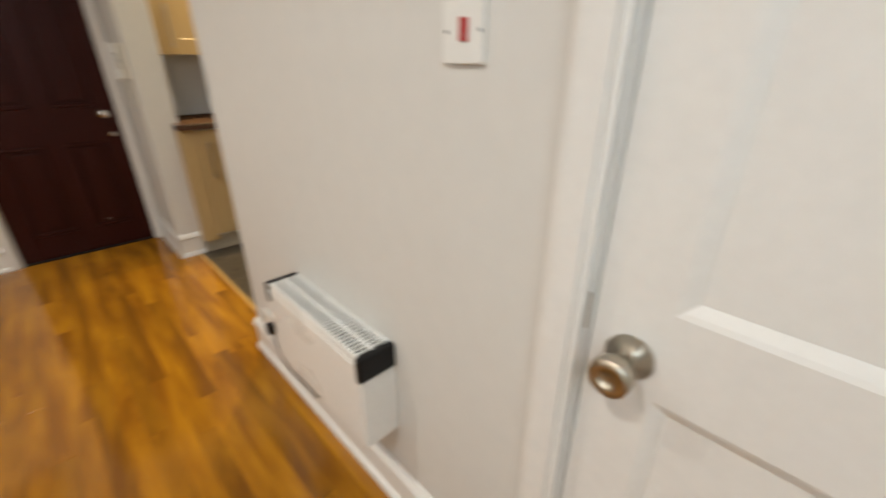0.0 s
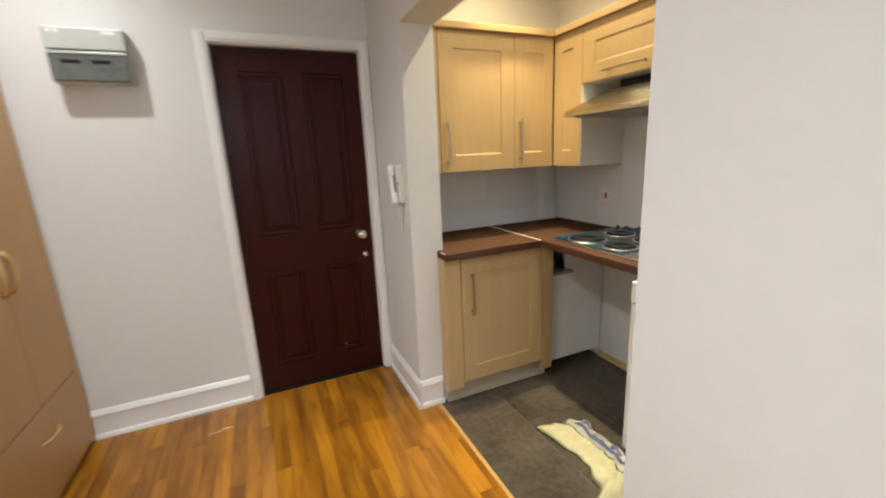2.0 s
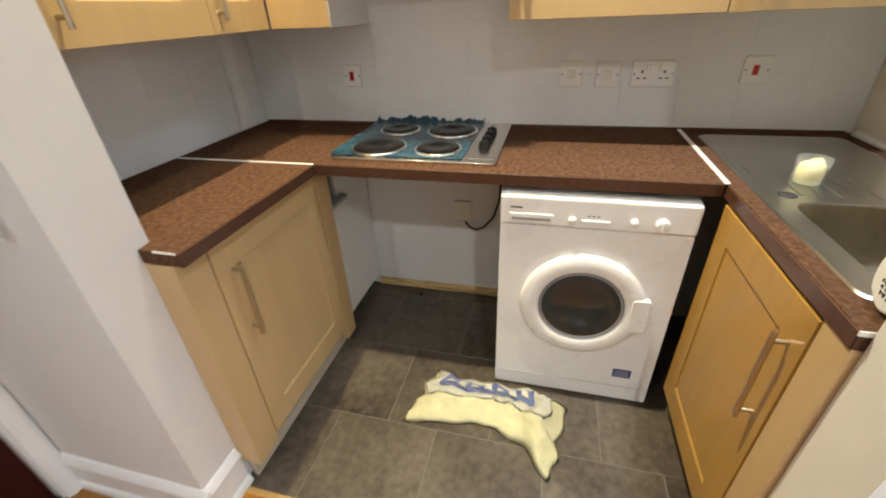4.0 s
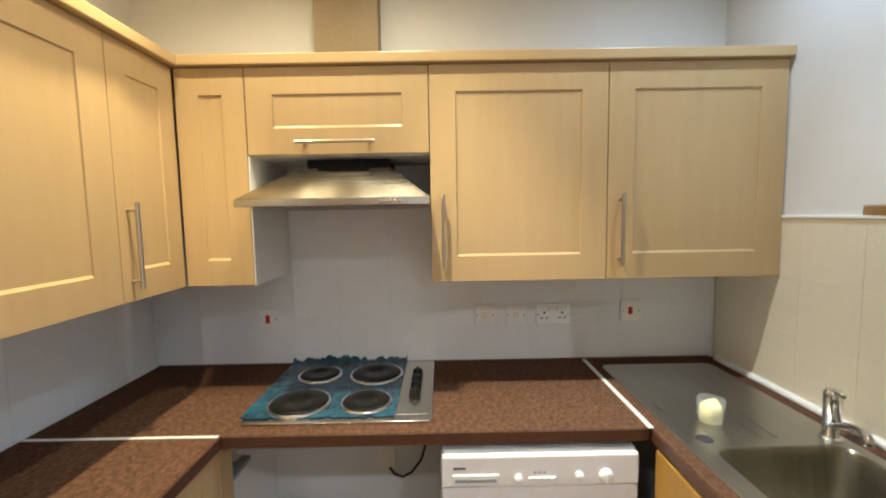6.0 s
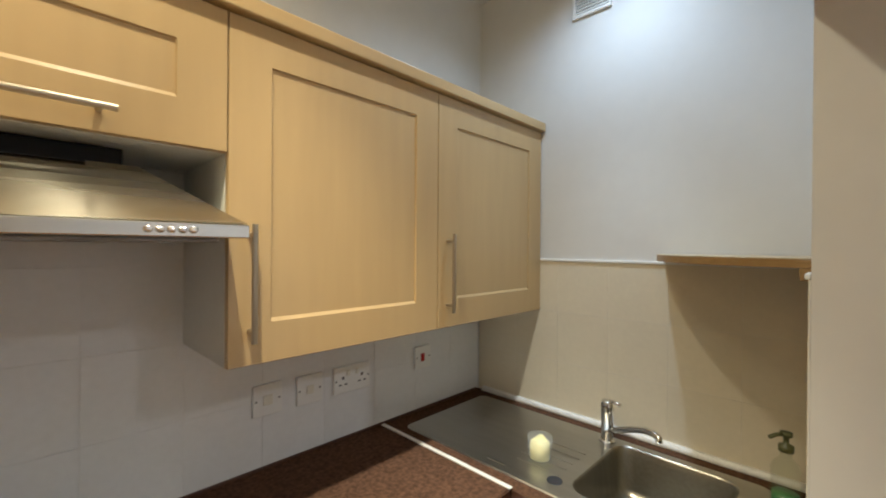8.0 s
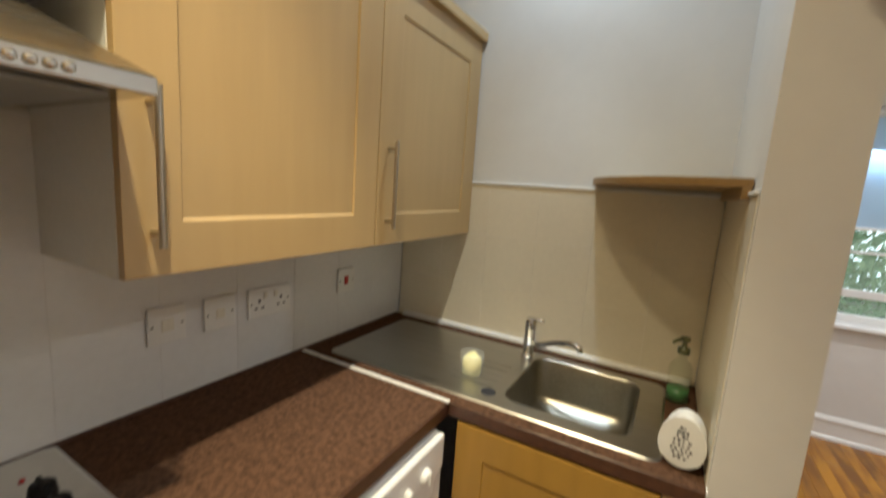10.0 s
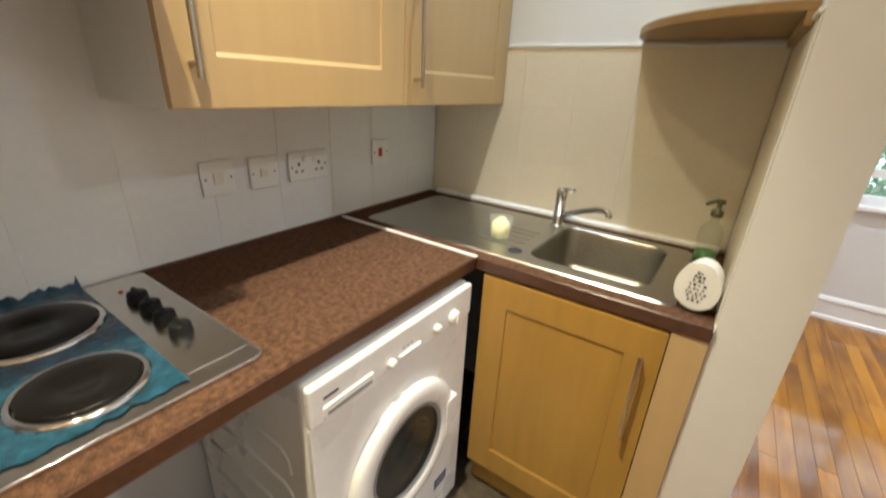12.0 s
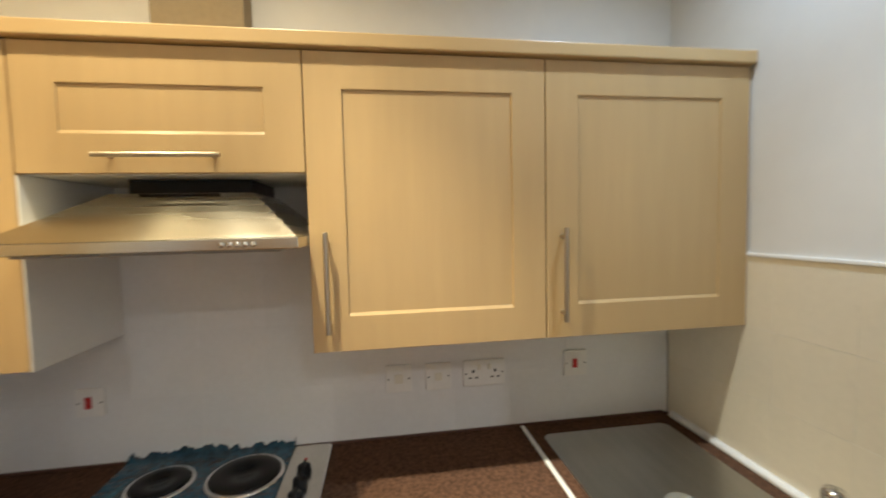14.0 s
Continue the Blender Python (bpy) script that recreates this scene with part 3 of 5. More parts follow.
for x0, x1, label in ((2.80, 3.272, "wide pale maple wall cabinet over the corner worktop"), (3.272, 3.545, "narrow pale maple wall cabinet over the corner worktop")):
    u = thing("wall_cabinet", ((x0 + x1) / 2, 6.17, UZ0), label, "cabinet", "wall cabinets")
    carcass(u, x0 + 0.001, x1 - 0.001, 6.010, YK1 - 0.003, UZ0, UZ1 - 0.002, CARC, "-y")
    m = face(x0, 5.99, 0, "-y")
    d = shaker(u, m, 0, x1 - x0, UZ0, UZ1, BEECH, 0.088 if x1 < 3.3 else 0.07)
    bar_handle(d, m, 0.035, 1.472, 0.245)
u = thing("cabinet_filler", (2.767, 6.17, UZ0), "narrow pale maple filler strip beside the wall cabinet", "filler panel")
part("strip", box(B(), 2.737, 2.799, 5.995, 6.02, UZ0, UZ1, 0.001), BEECH, u)
bm = box(B(), UF - 0.020, XE - 0.003, 3.944, 5.965, UZ1 + 0.002, UZ1 + 0.036, 0.003)
box(bm, 2.737, XE - 0.003, 5.965, YK1 - 0.003, UZ1 + 0.002, UZ1 + 0.036, 0.003)
solid("cornice", bm, BEECH_H, "pale maple cornice board along the wall cabinets", "cornice")
solid("flue_box", box(B(), 3.80, XE - 0.002, 5.342, 5.590, UZ1 + 0.037, CEILING - 0.002, 0.002), DUCT, "beige boxed flue above the wall cabinets", "flue")

# cooker hood
h = thing("cooker_hood", (3.65, 5.45, 1.58), "brushed steel canopy cooker hood with push buttons", "cooker hood")
bm = B()
lo = [(3.432, 5.150), (3.875, 5.150), (3.875, 5.752), (3.432, 5.752)]
hi = [(3.610, 5.285), (3.875, 5.285), (3.875, 5.610), (3.610, 5.610)]
v0 = [bm.verts.new((x, y, 1.603)) for x, y in lo]
v1 = [bm.verts.new((x, y, 1.712)) for x, y in hi]
for i in range(4):
    bm.faces.new((v0[i], v0[(i + 1) % 4], v1[(i + 1) % 4], v1[i]))
bm.faces.new(v1), bm.faces.new(v0[::-1])
canopy = part("canopy", bm, HOODSTEEL, h)
part("rim", box(B(), 3.430, 3.876, 5.148, 5.754, 1.578, 1.602, 0.002), STEEL, h)
part("motor_box", box(B(), 3.66, 3.875, 5.30, 5.595, 1.713, 1.750, 0.003), BLACK, h)
part("filter", box(B(), 3.46, 3.84, 5.19, 5.71, 1.571, 1.577, 0.002), GREY, h, "grey mesh grease filter")
part("vent_slot", box(B(), 3.598, 3.606, 5.36, 5.54, 1.7075, 1.7105), BLACK, h)
for i in range(5):
    part("button", lathe(B(), [(0, 0), (0.006, 0), (0.006, 0.004), (0, 0.005)], (3.430, 5.300 - 0.0155 * i, 1.590), (-1, 0, 0), 12), CHROME, h)

# worktops: three lengths with rolled front edges, and their joint strips
WZ, WT = 0.910, 0.038


def worktop(at, bm, edge, label):
    t = thing("worktop", at, label, "worktop", "worktops")
    part("slab", bm, WORKTOP, t)
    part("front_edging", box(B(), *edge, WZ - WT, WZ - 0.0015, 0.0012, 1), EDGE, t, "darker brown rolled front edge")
    return t


worktop((3.6, 5.4, WZ), box(B(), 3.303, XE - 0.003, 4.509, YK1 - 0.003, WZ - WT, WZ, 0.004, 2), (3.2995, 3.3025, 4.512, 5.768), "brown granite-look laminate worktop under the hob")
north_top = [(2.700, 5.771), (3.300, 5.771), (3.300, YK1 - 0.003), (2.738, YK1 - 0.003), (2.738, PN - 0.003), (2.700, PN - 0.003)]
worktop((3.0, 6.0, WZ), prism(B(), north_top, WZ - WT, WZ, 0.003), (2.700, 3.298, 5.7675, 5.7705), "brown granite-look laminate corner worktop with a chipped end")
bx0, bx1, by0, by1 = 2.850, 3.195, 4.040, 4.408
bm = ring(B(), (XQ + 0.003, XE - 0.003, YK0 + 0.003, 4.504), (bx0, bx1, by0, by1), WZ - WT, WZ, 0.003)
worktop((3.0, 4.2, WZ), bm, (XQ + 0.004, 3.298, 4.5045, 4.5075), "brown granite-look laminate worktop round the sink")
solid("joint_strip", box(B(), 3.300, XE - 0.006, 4.500, 4.514, WZ - 0.001, WZ + 0.003, 0.001), SEAL, "white worktop joint strip", "joint strip")
solid("joint_strip", box(B(), 3.294, 3.304, 5.772, YK1 - 0.006, WZ - 0.001, WZ + 0.0025, 0.001), SEAL, "white worktop joint strip", "joint strip")
solid("worktop_end_cap", box(B(), 2.6985, 2.7005, 5.776, 5.84, WZ - 0.004, WZ + 0.0008, 0.0003), SEAL, "pale chipped worktop end edging", "edging")
solid("worktop_end_cap", box(B(), XQ + 0.0005, XQ + 0.003, 4.47, 4.508, WZ - 0.009, WZ + 0.0008, 0.0004), SEAL, "pale chipped worktop end edging", "edging")
# made-up strip: only lifts the dark line where shaded worktop meets wall
solid("back_strip", box(B(), XE - 0.012, XE - 0.0045, 3.965, YK1 - 0.012, WZ - 0.001, WZ + 0.008, 0.0015), EDGE, "added thin dark strip raising the shaded back line of the worktop", "strip")
solid("wall_sealant", tube(B(), [(2.72 + 0.04 * i, 3.952, WZ + 0.006) for i in range(29)], 0.014, 6), SEAL, "thick white sealant bead behind the sink", "sealant")

# base units
BF = 5.800
u = thing("base_cabinet", (3.05, 6.0, 0), "pale maple base cabinet with a bar handle under the corner worktop", "cabinet", "base cabinets")
carcass(u, 2.80, 3.335, BF + 0.02, 6.33, 0.125, 0.870, CARC, "-y")
m = face(2.80, BF, 0, "-y")
d = shaker(u, m, 0.0, 0.535, 0.135, 0.862, BEECH, 0.082)
bar_handle(d, m, 0.055, 0.665, 0.245)
part("filler_strip", box(B(), 2.702, 2.798, BF + 0.004, PN - 0.002, 0.10, 0.870, 0.001), BEECH, u)
part("corner_post", box(B(), 3.337, 3.412, BF - 0.002, BF + 0.03, 0.07, 0.870, 0.002), BEECH, u)
part("plinth", box(B(), 2.712, 3.40, BF + 0.05, BF + 0.066, 0.006, 0.12), PLINTH, u)
u = thing("corner_base_cabinet", (3.62, 6.1, 0), "open white corner base cabinet with a bare side panel", "cabinet", "base cabinets")
bm = box(B(), 3.415, 3.872, 5.862, 5.878, 0.07, 0.655)
box(bm, 3.56, 3.872, 5.862, 5.878, 0.655, 0.870)
part("side_panel", bm, CARC, u)
part("shelf", box(B(), 3.415, 3.60, 5.83, 6.25, 0.656, 0.672, 0.001), GREY, u, "grey inner shelf")
part("floor_board", box(B(), 3.415, 3.872, 5.88, 6.33, 0.08, 0.096), CARC, u)
bag = B()
bmesh.ops.create_icosphere(bag, subdivisions=3, radius=1.0)
for v in bag.verts:
    v.co = Vector((v.co.x * 0.075, v.co.y * 0.10, v.co.z * 0.085)) * (1 + 0.25 * noise.noise(v.co * 2.3)) + Vector((3.49, 5.97, 0.762))
    v.co.z = max(v.co.z, 0.674)
solid("bag", bag, BLUEBAG, "crumpled dark blue plastic bag inside the open cabinet", "bag")

SF = 4.508
u = thing("sink_cabinet", (3.0, 4.25, 0), "maple base cabinet under the sink, warm light painted into its door", "cabinet", "base cabinets")
bm = box(B(), 2.78, 2.796, 3.96, SF - 0.02, 0.125, 0.870)
box(bm, 3.255, 3.271, 3.96, SF - 0.02, 0.125, 0.870)
box(bm, 2.796, 3.255, 3.96, SF - 0.02, 0.125, 0.141)
part("body", bm, CARC, u)
m = face(3.272, SF, 0, "+y")
d = shaker(u, m, 0, 0.495, 0.135, 0.864, WARMLITFOIL, 0.082)
bar_handle(d, m, 0.452, 0.675, 0.245)
part("filler_strip", box(B(), XQ + 0.002, 2.776, SF - 0.034, SF - 0.004, 0.10, 0.870, 0.001), BEECH, u)
part("plinth", box(B(), XQ + 0.03, 3.27, SF - 0.066, SF - 0.05, 0.006, 0.12), WARMLITFOIL, u)

# washing machine
wy0, wy1, wx = 4.545, 5.125, 3.290
w = thing("washing_machine", (3.55, 4.835, 0), "white front-loading washing machine with a dark round door", "washing machine")
part("body", box(B(), wx + 0.012, 3.82, wy0, wy1, 0.012, 0.850, 0.012, 3), WHITEGOODS, w)
m = face(wx, wy1, 0, "-x")
bm = B()
prism(bm, rounded(0.574, 0.73, 0.008, 4, 0.29, 0.380), -0.012, 0.0, 0.002)
part("front_panel", bm, WHITEGOODS, w, m=m)
bm = B()
box(bm, 0.002, 0.578, 0.748, 0.846, -0.014, 0.006, 0.008, 3)
fascia = part("control_panel", bm, WHITEGOODS, w, m=m)
part("drawer", box(B(), 0.032, 0.168, 0.757, 0.790, 0.004, 0.011, 0.003), PLASTIC, fascia, m=m)
part("drawer_grip", box(B(), 0.040, 0.160, 0.768, 0.778, 0.0105, 0.0125, 0.0005), GREY, fascia, m=m)
part("badge", box(B(), 0.034, 0.072, 0.806, 0.811, 0.0055, 0.0072), INK, fascia, m=m)
part("option_strip", box(B(), 0.252, 0.335, 0.772, 0.779, 0.0055, 0.010, 0.001), PLASTIC, fascia, m=m)
for x in (0.268, 0.282, 0.296):
    part("printed_mark", box(B(), x, x + 0.009, 0.790, 0.795, 0.0055, 0.0068), GREY, fascia, m=m)
for i in range(4):
    part("button", box(B(), 0.256 + 0.02 * i, 0.270 + 0.02 * i, 0.773, 0.778, 0.0105, 0.013, 0.001), PLASTIC, fascia, m=m)
for x, z, r in ((0.225, 0.777, 0.012), (0.402, 0.782, 0.012), (0.480, 0.780, 0.021)):
    part("dial", lathe(B(), [(0, 0.005), (r, 0.005), (r * 0.92, 0.018), (r * 0.7, 0.021), (0, 0.021)], (x, z, 0), n=24), PLASTIC, fascia, m=m)
part("dial_grip", box(B(), 0.477, 0.483, 0.764, 0.796, 0.02, 0.026, 0.001), PLASTIC, fascia, m=m)
door = part("door", lathe(B(), [(0.204, 0), (0.206, 0.010), (0.202, 0.019), (0.192, 0.025), (0.172, 0.027), (0.152, 0.026), (0.144, 0.022), (0.139, 0.012), (0.137, 0.0)], (0.288, 0.452, 0), n=64), WHITEGOODS, w, "white round door ring", m=m)
part("glass_bowl", lathe(B(), [(0.139, 0.020), (0.120, 0.012), (0.085, 0.016), (0.045, 0.022), (0, 0.024)], (0.288, 0.452, 0), n=48), DOORGLASS, door, "dark convex door glass", m=m)
# no hollow drum: a flat black disc paints the darkness inside
part("drum", lathe(B(), [(0.139, 0.005), (0.128, 0.0025), (0.07, 0.0018), (0, 0.0015)], (0.288, 0.452, 0), n=48), BLACK, door, "flat black disc for the unlit drum", m=m)
part("gasket", lathe(B(), [(0.141, 0.016), (0.135, 0.023), (0.130, 0.016)], (0.288, 0.452, 0), n=48), GREY, door, m=m)
part("door_grip", prism(B(), rounded(0.058, 0.135, 0.012, 4, 0.475, 0.445), 0.004, 0.0295, 0.004), WHITEGOODS, door, m=m)
part("energy_sticker", box(B(), 0.442, 0.506, 0.132, 0.172, 0.0002, 0.0012), BLUEPRINT, w, "small dark blue sticker", m=m)
for z in (0.140, 0.150, 0.160):
    part("sticker_line", box(B(), 0.448, 0.498, z, z + 0.003, 0.0013, 0.0019), PALEGREY, w, m=m)
part("kick_line", box(B(), 0.012, 0.568, 0.082, 0.084, 0.0, 0.0012), PALEGREY, w, m=m)
for i in range(5):
    z = 0.22 + 0.105 * i
    part("side_rib", tube(B(), [(3.365, wy1 + 0.0005, z - 0.055), (3.372, wy1 + 0.0005, z - 0.018), (3.395, wy1 + 0.0005, z), (3.55, wy1 + 0.0005, z + 0.004), (3.74, wy1 + 0.0005, z + 0.004)], 0.005, 6), WHITEGOODS, w)
for x, y in ((3.34, wy0 + 0.05), (3.34, wy1 - 0.05), (3.77, wy0 + 0.05), (3.77, wy1 - 0.05)):
    part("foot", rod(B(), (x, y, 0.001), (x, y, 0.013), 0.02), BLACK, w)

# under the hob: socket, cable and batten
s = thing("cooker_outlet", (3.87, 5.37, 0.5), "cream cooker cable outlet with a dark cable", "outlet")
part("plate", box(B(), 3.858, XE - 0.001, 5.328, 5.412, 0.450, 0.548, 0.003), CREAM, s)
part("cable", tube(B(), [(3.852, 5.355, 0.449), (3.845, 5.335, 0.425), (3.842, 5.30, 0.412), (3.842, 5.26, 0.43), (3.842, 5.215, 0.49), (3.842, 5.19, 0.58), (3.845, 5.185, 0.72), (3.845, 5.19, 0.865)], 0.005), BLACK, s)
solid("floor_batten", box(B(), 3.858, XE - 0.001, 5.13, 5.86, 0.006, 0.045, 0.002), BATTEN, "raw yellowish timber batten along the wall foot", "batten")

# hob
hx0, hx1, hy0, hy1 = 3.352, 3.862, 5.152, 5.738
h = thing("electric_hob", (3.6, 5.44, WZ), "steel electric hob with four plates under blue film", "hob")
part("tray", prism(B(), rounded(hx1 - hx0, hy1 - hy0, 0.018, 5, (hx0 + hx1) / 2, (hy0 + hy1) / 2), WZ + 0.0005, WZ + 0.010, 0.004), STEEL, h)
for x, y, r in ((3.480, 5.598, 0.094), (3.482, 5.374, 0.077), (3.722, 5.598, 0.075), (3.722, 5.376, 0.094)):
    hotring = part("plate_ring", lathe(B(), [(r + 0.011, 0.010), (r + 0.0115, 0.014), (r + 0.007, 0.0185), (r + 0.002, 0.019), (r - 0.001, 0.016), (r - 0.001, 0.010)], (x, y, WZ), n=48), CHROME, h, "bright steel ring")
    part("plate", lathe(B(), [(r - 0.002, 0.010), (r - 0.002, 0.021), (r - 0.006, 0.023), (0.028, 0.023), (0.026, 0.021), (0, 0.021)], (x, y, WZ), n=48), IRON, hotring, "black cast iron hotplate")
for i, x in enumerate((3.712, 3.650, 3.588, 3.524)):
    k = part("knob", lathe(B(), [(0, 0.010), (0.021, 0.010), (0.020, 0.014), (0.018, 0.030), (0.016, 0.032), (0, 0.032)], (x, 5.214, WZ), n=24), BLACK, h, "black control knob")
    part("grip", box(B(), x - 0.019, x + 0.019, 5.210, 5.218, WZ + 0.030, WZ + 0.037, 0.002), BLACK, k)
rim = [(x, y, WZ + 0.0085) for x, y in rounded(hx1 - hx0 - 0.004, hy1 - hy0 - 0.004, 0.017, 5, (hx0 + hx1) / 2, (hy0 + hy1) / 2)]
part("rim", tube(B(), rim + rim[:1], 0.0028, 6), CHROME, h, "bright rolled steel rim")
part("indicator", lathe(B(), [(0, 0.010), (0.005, 0.010), (0.004, 0.013), (0, 0.013)], (3.78, 5.222, WZ), n=12), RED, h)
part("embossed_line", box(B(), 3.395, 3.399, 5.165, 5.262, WZ + 0.0098, WZ + 0.0115, 0.0006), CHROME, h)
# film: a thin crumpled sheet with holes for the plates and a ragged edge
bm = B()
nx, ny = 66, 62
grid = {}
discs = ((3.480, 5.598, 0.103), (3.482, 5.374, 0.086), (3.722, 5.598, 0.084), (3.722, 5.376, 0.103))
for i in range(nx + 1):
    for j in range(ny + 1):
        x, y = 3.374 + (3.878 - 3.374) * i / nx, 5.268 + (5.752 - 5.268) * j / ny
        rag = 0.010 * noise.noise(Vector((x * 45, y * 45, 2)))
        if x < 3.387:
            x += 0.004 + rag
        z = WZ + 0.0115 + 0.0012 * (1 + noise.noise(Vector((x * 60, y * 60, 0))))
        if x > 3.845:
            z += max(0.0, (x - 3.845) * (0.38 + 0.5 * noise.noise(Vector((x * 30, y * 31, 5))) + 0.5 * noise.noise(Vector((x * 60, y * 118, 8)))))
        if y > 5.735:
            z += 0.006 * abs(noise.noise(Vector((x * 40, y * 10, 9))))
        grid[i, j] = bm.verts.new((min(x, 3.876), y, z))
for i in range(nx):
    for j in range(ny):
        c = (grid[i, j].co + grid[i + 1, j + 1].co) / 2
        if all((c.x - a) ** 2 + (c.y - b) ** 2 > r * r for a, b, r in discs):
            bm.faces.new((grid[i, j], grid[i + 1, j], grid[i + 1, j + 1], grid[i, j + 1])).smooth = True
bmesh.ops.delete(bm, geom=[v for v in bm.verts if not v.link_faces], context="VERTS")
part("protective_film", bm, FILM, h, "crumpled blue protective film")

# sink
s = thing("sink", (3.3, 4.23, WZ), "stainless steel inset sink with a ribbed drainer", "sink")
bm = B()
sx0, sx1, sy0, sy1 = 2.785, 3.800, 4.010, 4.462
outer = rounded(sx1 - sx0, sy1 - sy0, 0.03, 6, (sx0 + sx1) / 2, (sy0 + sy1) / 2)
inner = rounded(bx1 - bx0 - 0.004, by1 - by0 - 0.004, 0.05, 6, (bx0 + bx1) / 2, (by0 + by1) / 2)
n = len(outer)
zt = WZ + 0.004
rings = [[bm.verts.new((x, y, WZ + 0.0005)) for x, y in outer],
         [bm.verts.new((x * 0.988 + 0.012 * 3.29, y * 0.985 + 0.015 * 4.236, zt)) for x, y in outer],
         [bm.verts.new((x, y, zt)) for x, y in inner]]
cx, cy = (bx0 + bx1) / 2, (by0 + by1) / 2
for f, z in ((0.985, WZ - 0.004), (0.95, WZ - 0.02), (0.90, WZ - 0.12), (0.84, WZ - 0.145), (0.20, WZ - 0.152)):
    rings.append([bm.verts.new((cx + (x - cx) * f, cy + (y - cy) * f, z)) for x, y in inner])
for a, b in zip(rings, rings[1:]):
    for i in range(n):
        f = bm.faces.new((a[i], a[(i + 1) % n], b[(i + 1) % n], b[i]))
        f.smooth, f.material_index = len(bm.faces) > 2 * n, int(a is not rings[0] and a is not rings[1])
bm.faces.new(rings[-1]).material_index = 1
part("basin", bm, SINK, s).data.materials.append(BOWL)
for i in range(5):
    part("drainer_rib", box(B(), 3.235, 3.40 - 0.012 * abs(i - 2), 4.19 + 0.042 * i, 4.198 + 0.042 * i, zt - 0.001, zt + 0.0025, 0.001), SINK, s)
part("drain", lathe(B(), [(0.036, 0), (0.034, 0.004), (0.02, 0.002), (0, 0.001)], (cx, cy, WZ - 0.1515), n=24), CHROME, s)
part("overflow", lathe(B(), [(0.022, 0), (0.021, 0.002), (0.017, 0.001), (0, 0.0008)], (3.232, 4.395, zt), n=24), INK, s, "dark round overflow hole")
t = thing("mixer_tap", (3.225, 4.052, zt), "chrome single-lever kitchen mixer tap", "tap")
part("base", lathe(B(), [(0, 0), (0.027, 0), (0.026, 0.006), (0.021, 0.010), (0, 0.010)], (3.225, 4.052, zt)), CHROME, t)
part("column", lathe(B(), [(0, 0.008), (0.020, 0.008), (0.020, 0.092), (0.021, 0.094), (0.0215, 0.128), (0.018, 0.136), (0, 0.137)], (3.225, 4.052, zt)), CHROME, t)
part("lever", tube(B(), [(3.225, 4.052, zt + 0.134), (3.205, 4.062, zt + 0.140), (3.172, 4.078, zt + 0.141)], 0.006), CHROME, t)
part("spout", tube(B(), [(3.220, 4.056, zt + 0.040), (3.185, 4.075, zt + 0.055), (3.13, 4.105, zt + 0.085), (3.08, 4.130, zt + 0.106), (3.05, 4.146, zt + 0.110), (3.035, 4.154, zt + 0.104), (3.032, 4.156, zt + 0.092)], 0.010, 12), CHROME, t)

c = thing("candle_glass", (3.325, 4.318, zt), "small glass tumbler holding cream candle wax", "candle")
tumbler = part("tumbler", lathe(B(), [(0, 0.003), (0.031, 0.003), (0.036, 0.070), (0.0385, 0.070), (0.034, 0.0015), (0, 0.0015)], (3.325, 4.318, zt), n=32), CLEAR, c)
tumbler.visible_shadow = False
bm = lathe(B(), [(0, 0.0035), (0.029, 0.0035), (0.030, 0.035), (0.028, 0.050), (0.018, 0.058), (0, 0.054)], (3.325, 4.318, zt), n=28)
for v in bm.verts:
    if v.co.z > zt + 0.03:
        v.co.z += 0.012 * noise.noise(v.co * 45)
part("wax", bm, WAX, c)

# white caddy with small heart-shaped holes
c = thing("sponge_caddy", (2.752, 4.43, WZ), "white plastic caddy with small dark cut-outs", "caddy")
m = Matrix.Translation((2.752, 4.447, WZ + 0.0055)) @ Matrix.Rotation(radians(-8), 4, "Z") @ face(0, 0, 0, "+y")
def egg(sc):
    return [(sc * 0.046 * math.cos(a) * (1 - 0.10 * math.sin(a)), 0.062 + sc * 0.060 * math.sin(a)) for a in [2 * math.pi * i / 40 for i in range(40)]]
bm = prism(B(), [(x, max(0.0, z)) for x, z in egg(1)], 0.0, 0.016, 0.004)
body = part("front", bm, PLASTIC, c, m=m)
bm = prism(B(), [(x, max(0.0, z)) for x, z in egg(0.9)], -0.045, -0.001, 0.003)
part("tray", bm, PLASTIC, c, m=m)
rr = random.Random(3)
part("dish", prism(B(), [(0.80 * x, 0.013 + 0.80 * z) for x, z in egg(1)], 0.0150, 0.0164, 0.0005), PLASTIC, body, m=m)
for z, k in ((0.028, 3), (0.037, 4), (0.046, 5), (0.056, 4), (0.066, 4), (0.076, 3), (0.086, 3), (0.095, 2)):
    for i in range(k):
        x = (i - (k - 1) / 2) * 0.0095 + rr.uniform(-0.002, 0.002)
        r, turn = rr.uniform(0.0026, 0.0044), rr.uniform(0, 6.28)
        pts = [(x + r * f * math.cos(turn + a), z + rr.uniform(-0.001, 0.001) + r * f * math.sin(turn + a)) for a, f in ((0, 1.25), (1.0, 0.7), (2.1, 1.1), (3.1, 0.6), (4.2, 1.1), (5.2, 0.7))]
        part("cut_out", prism(B(), pts, 0.0160, 0.0172), INK, body, m=m)

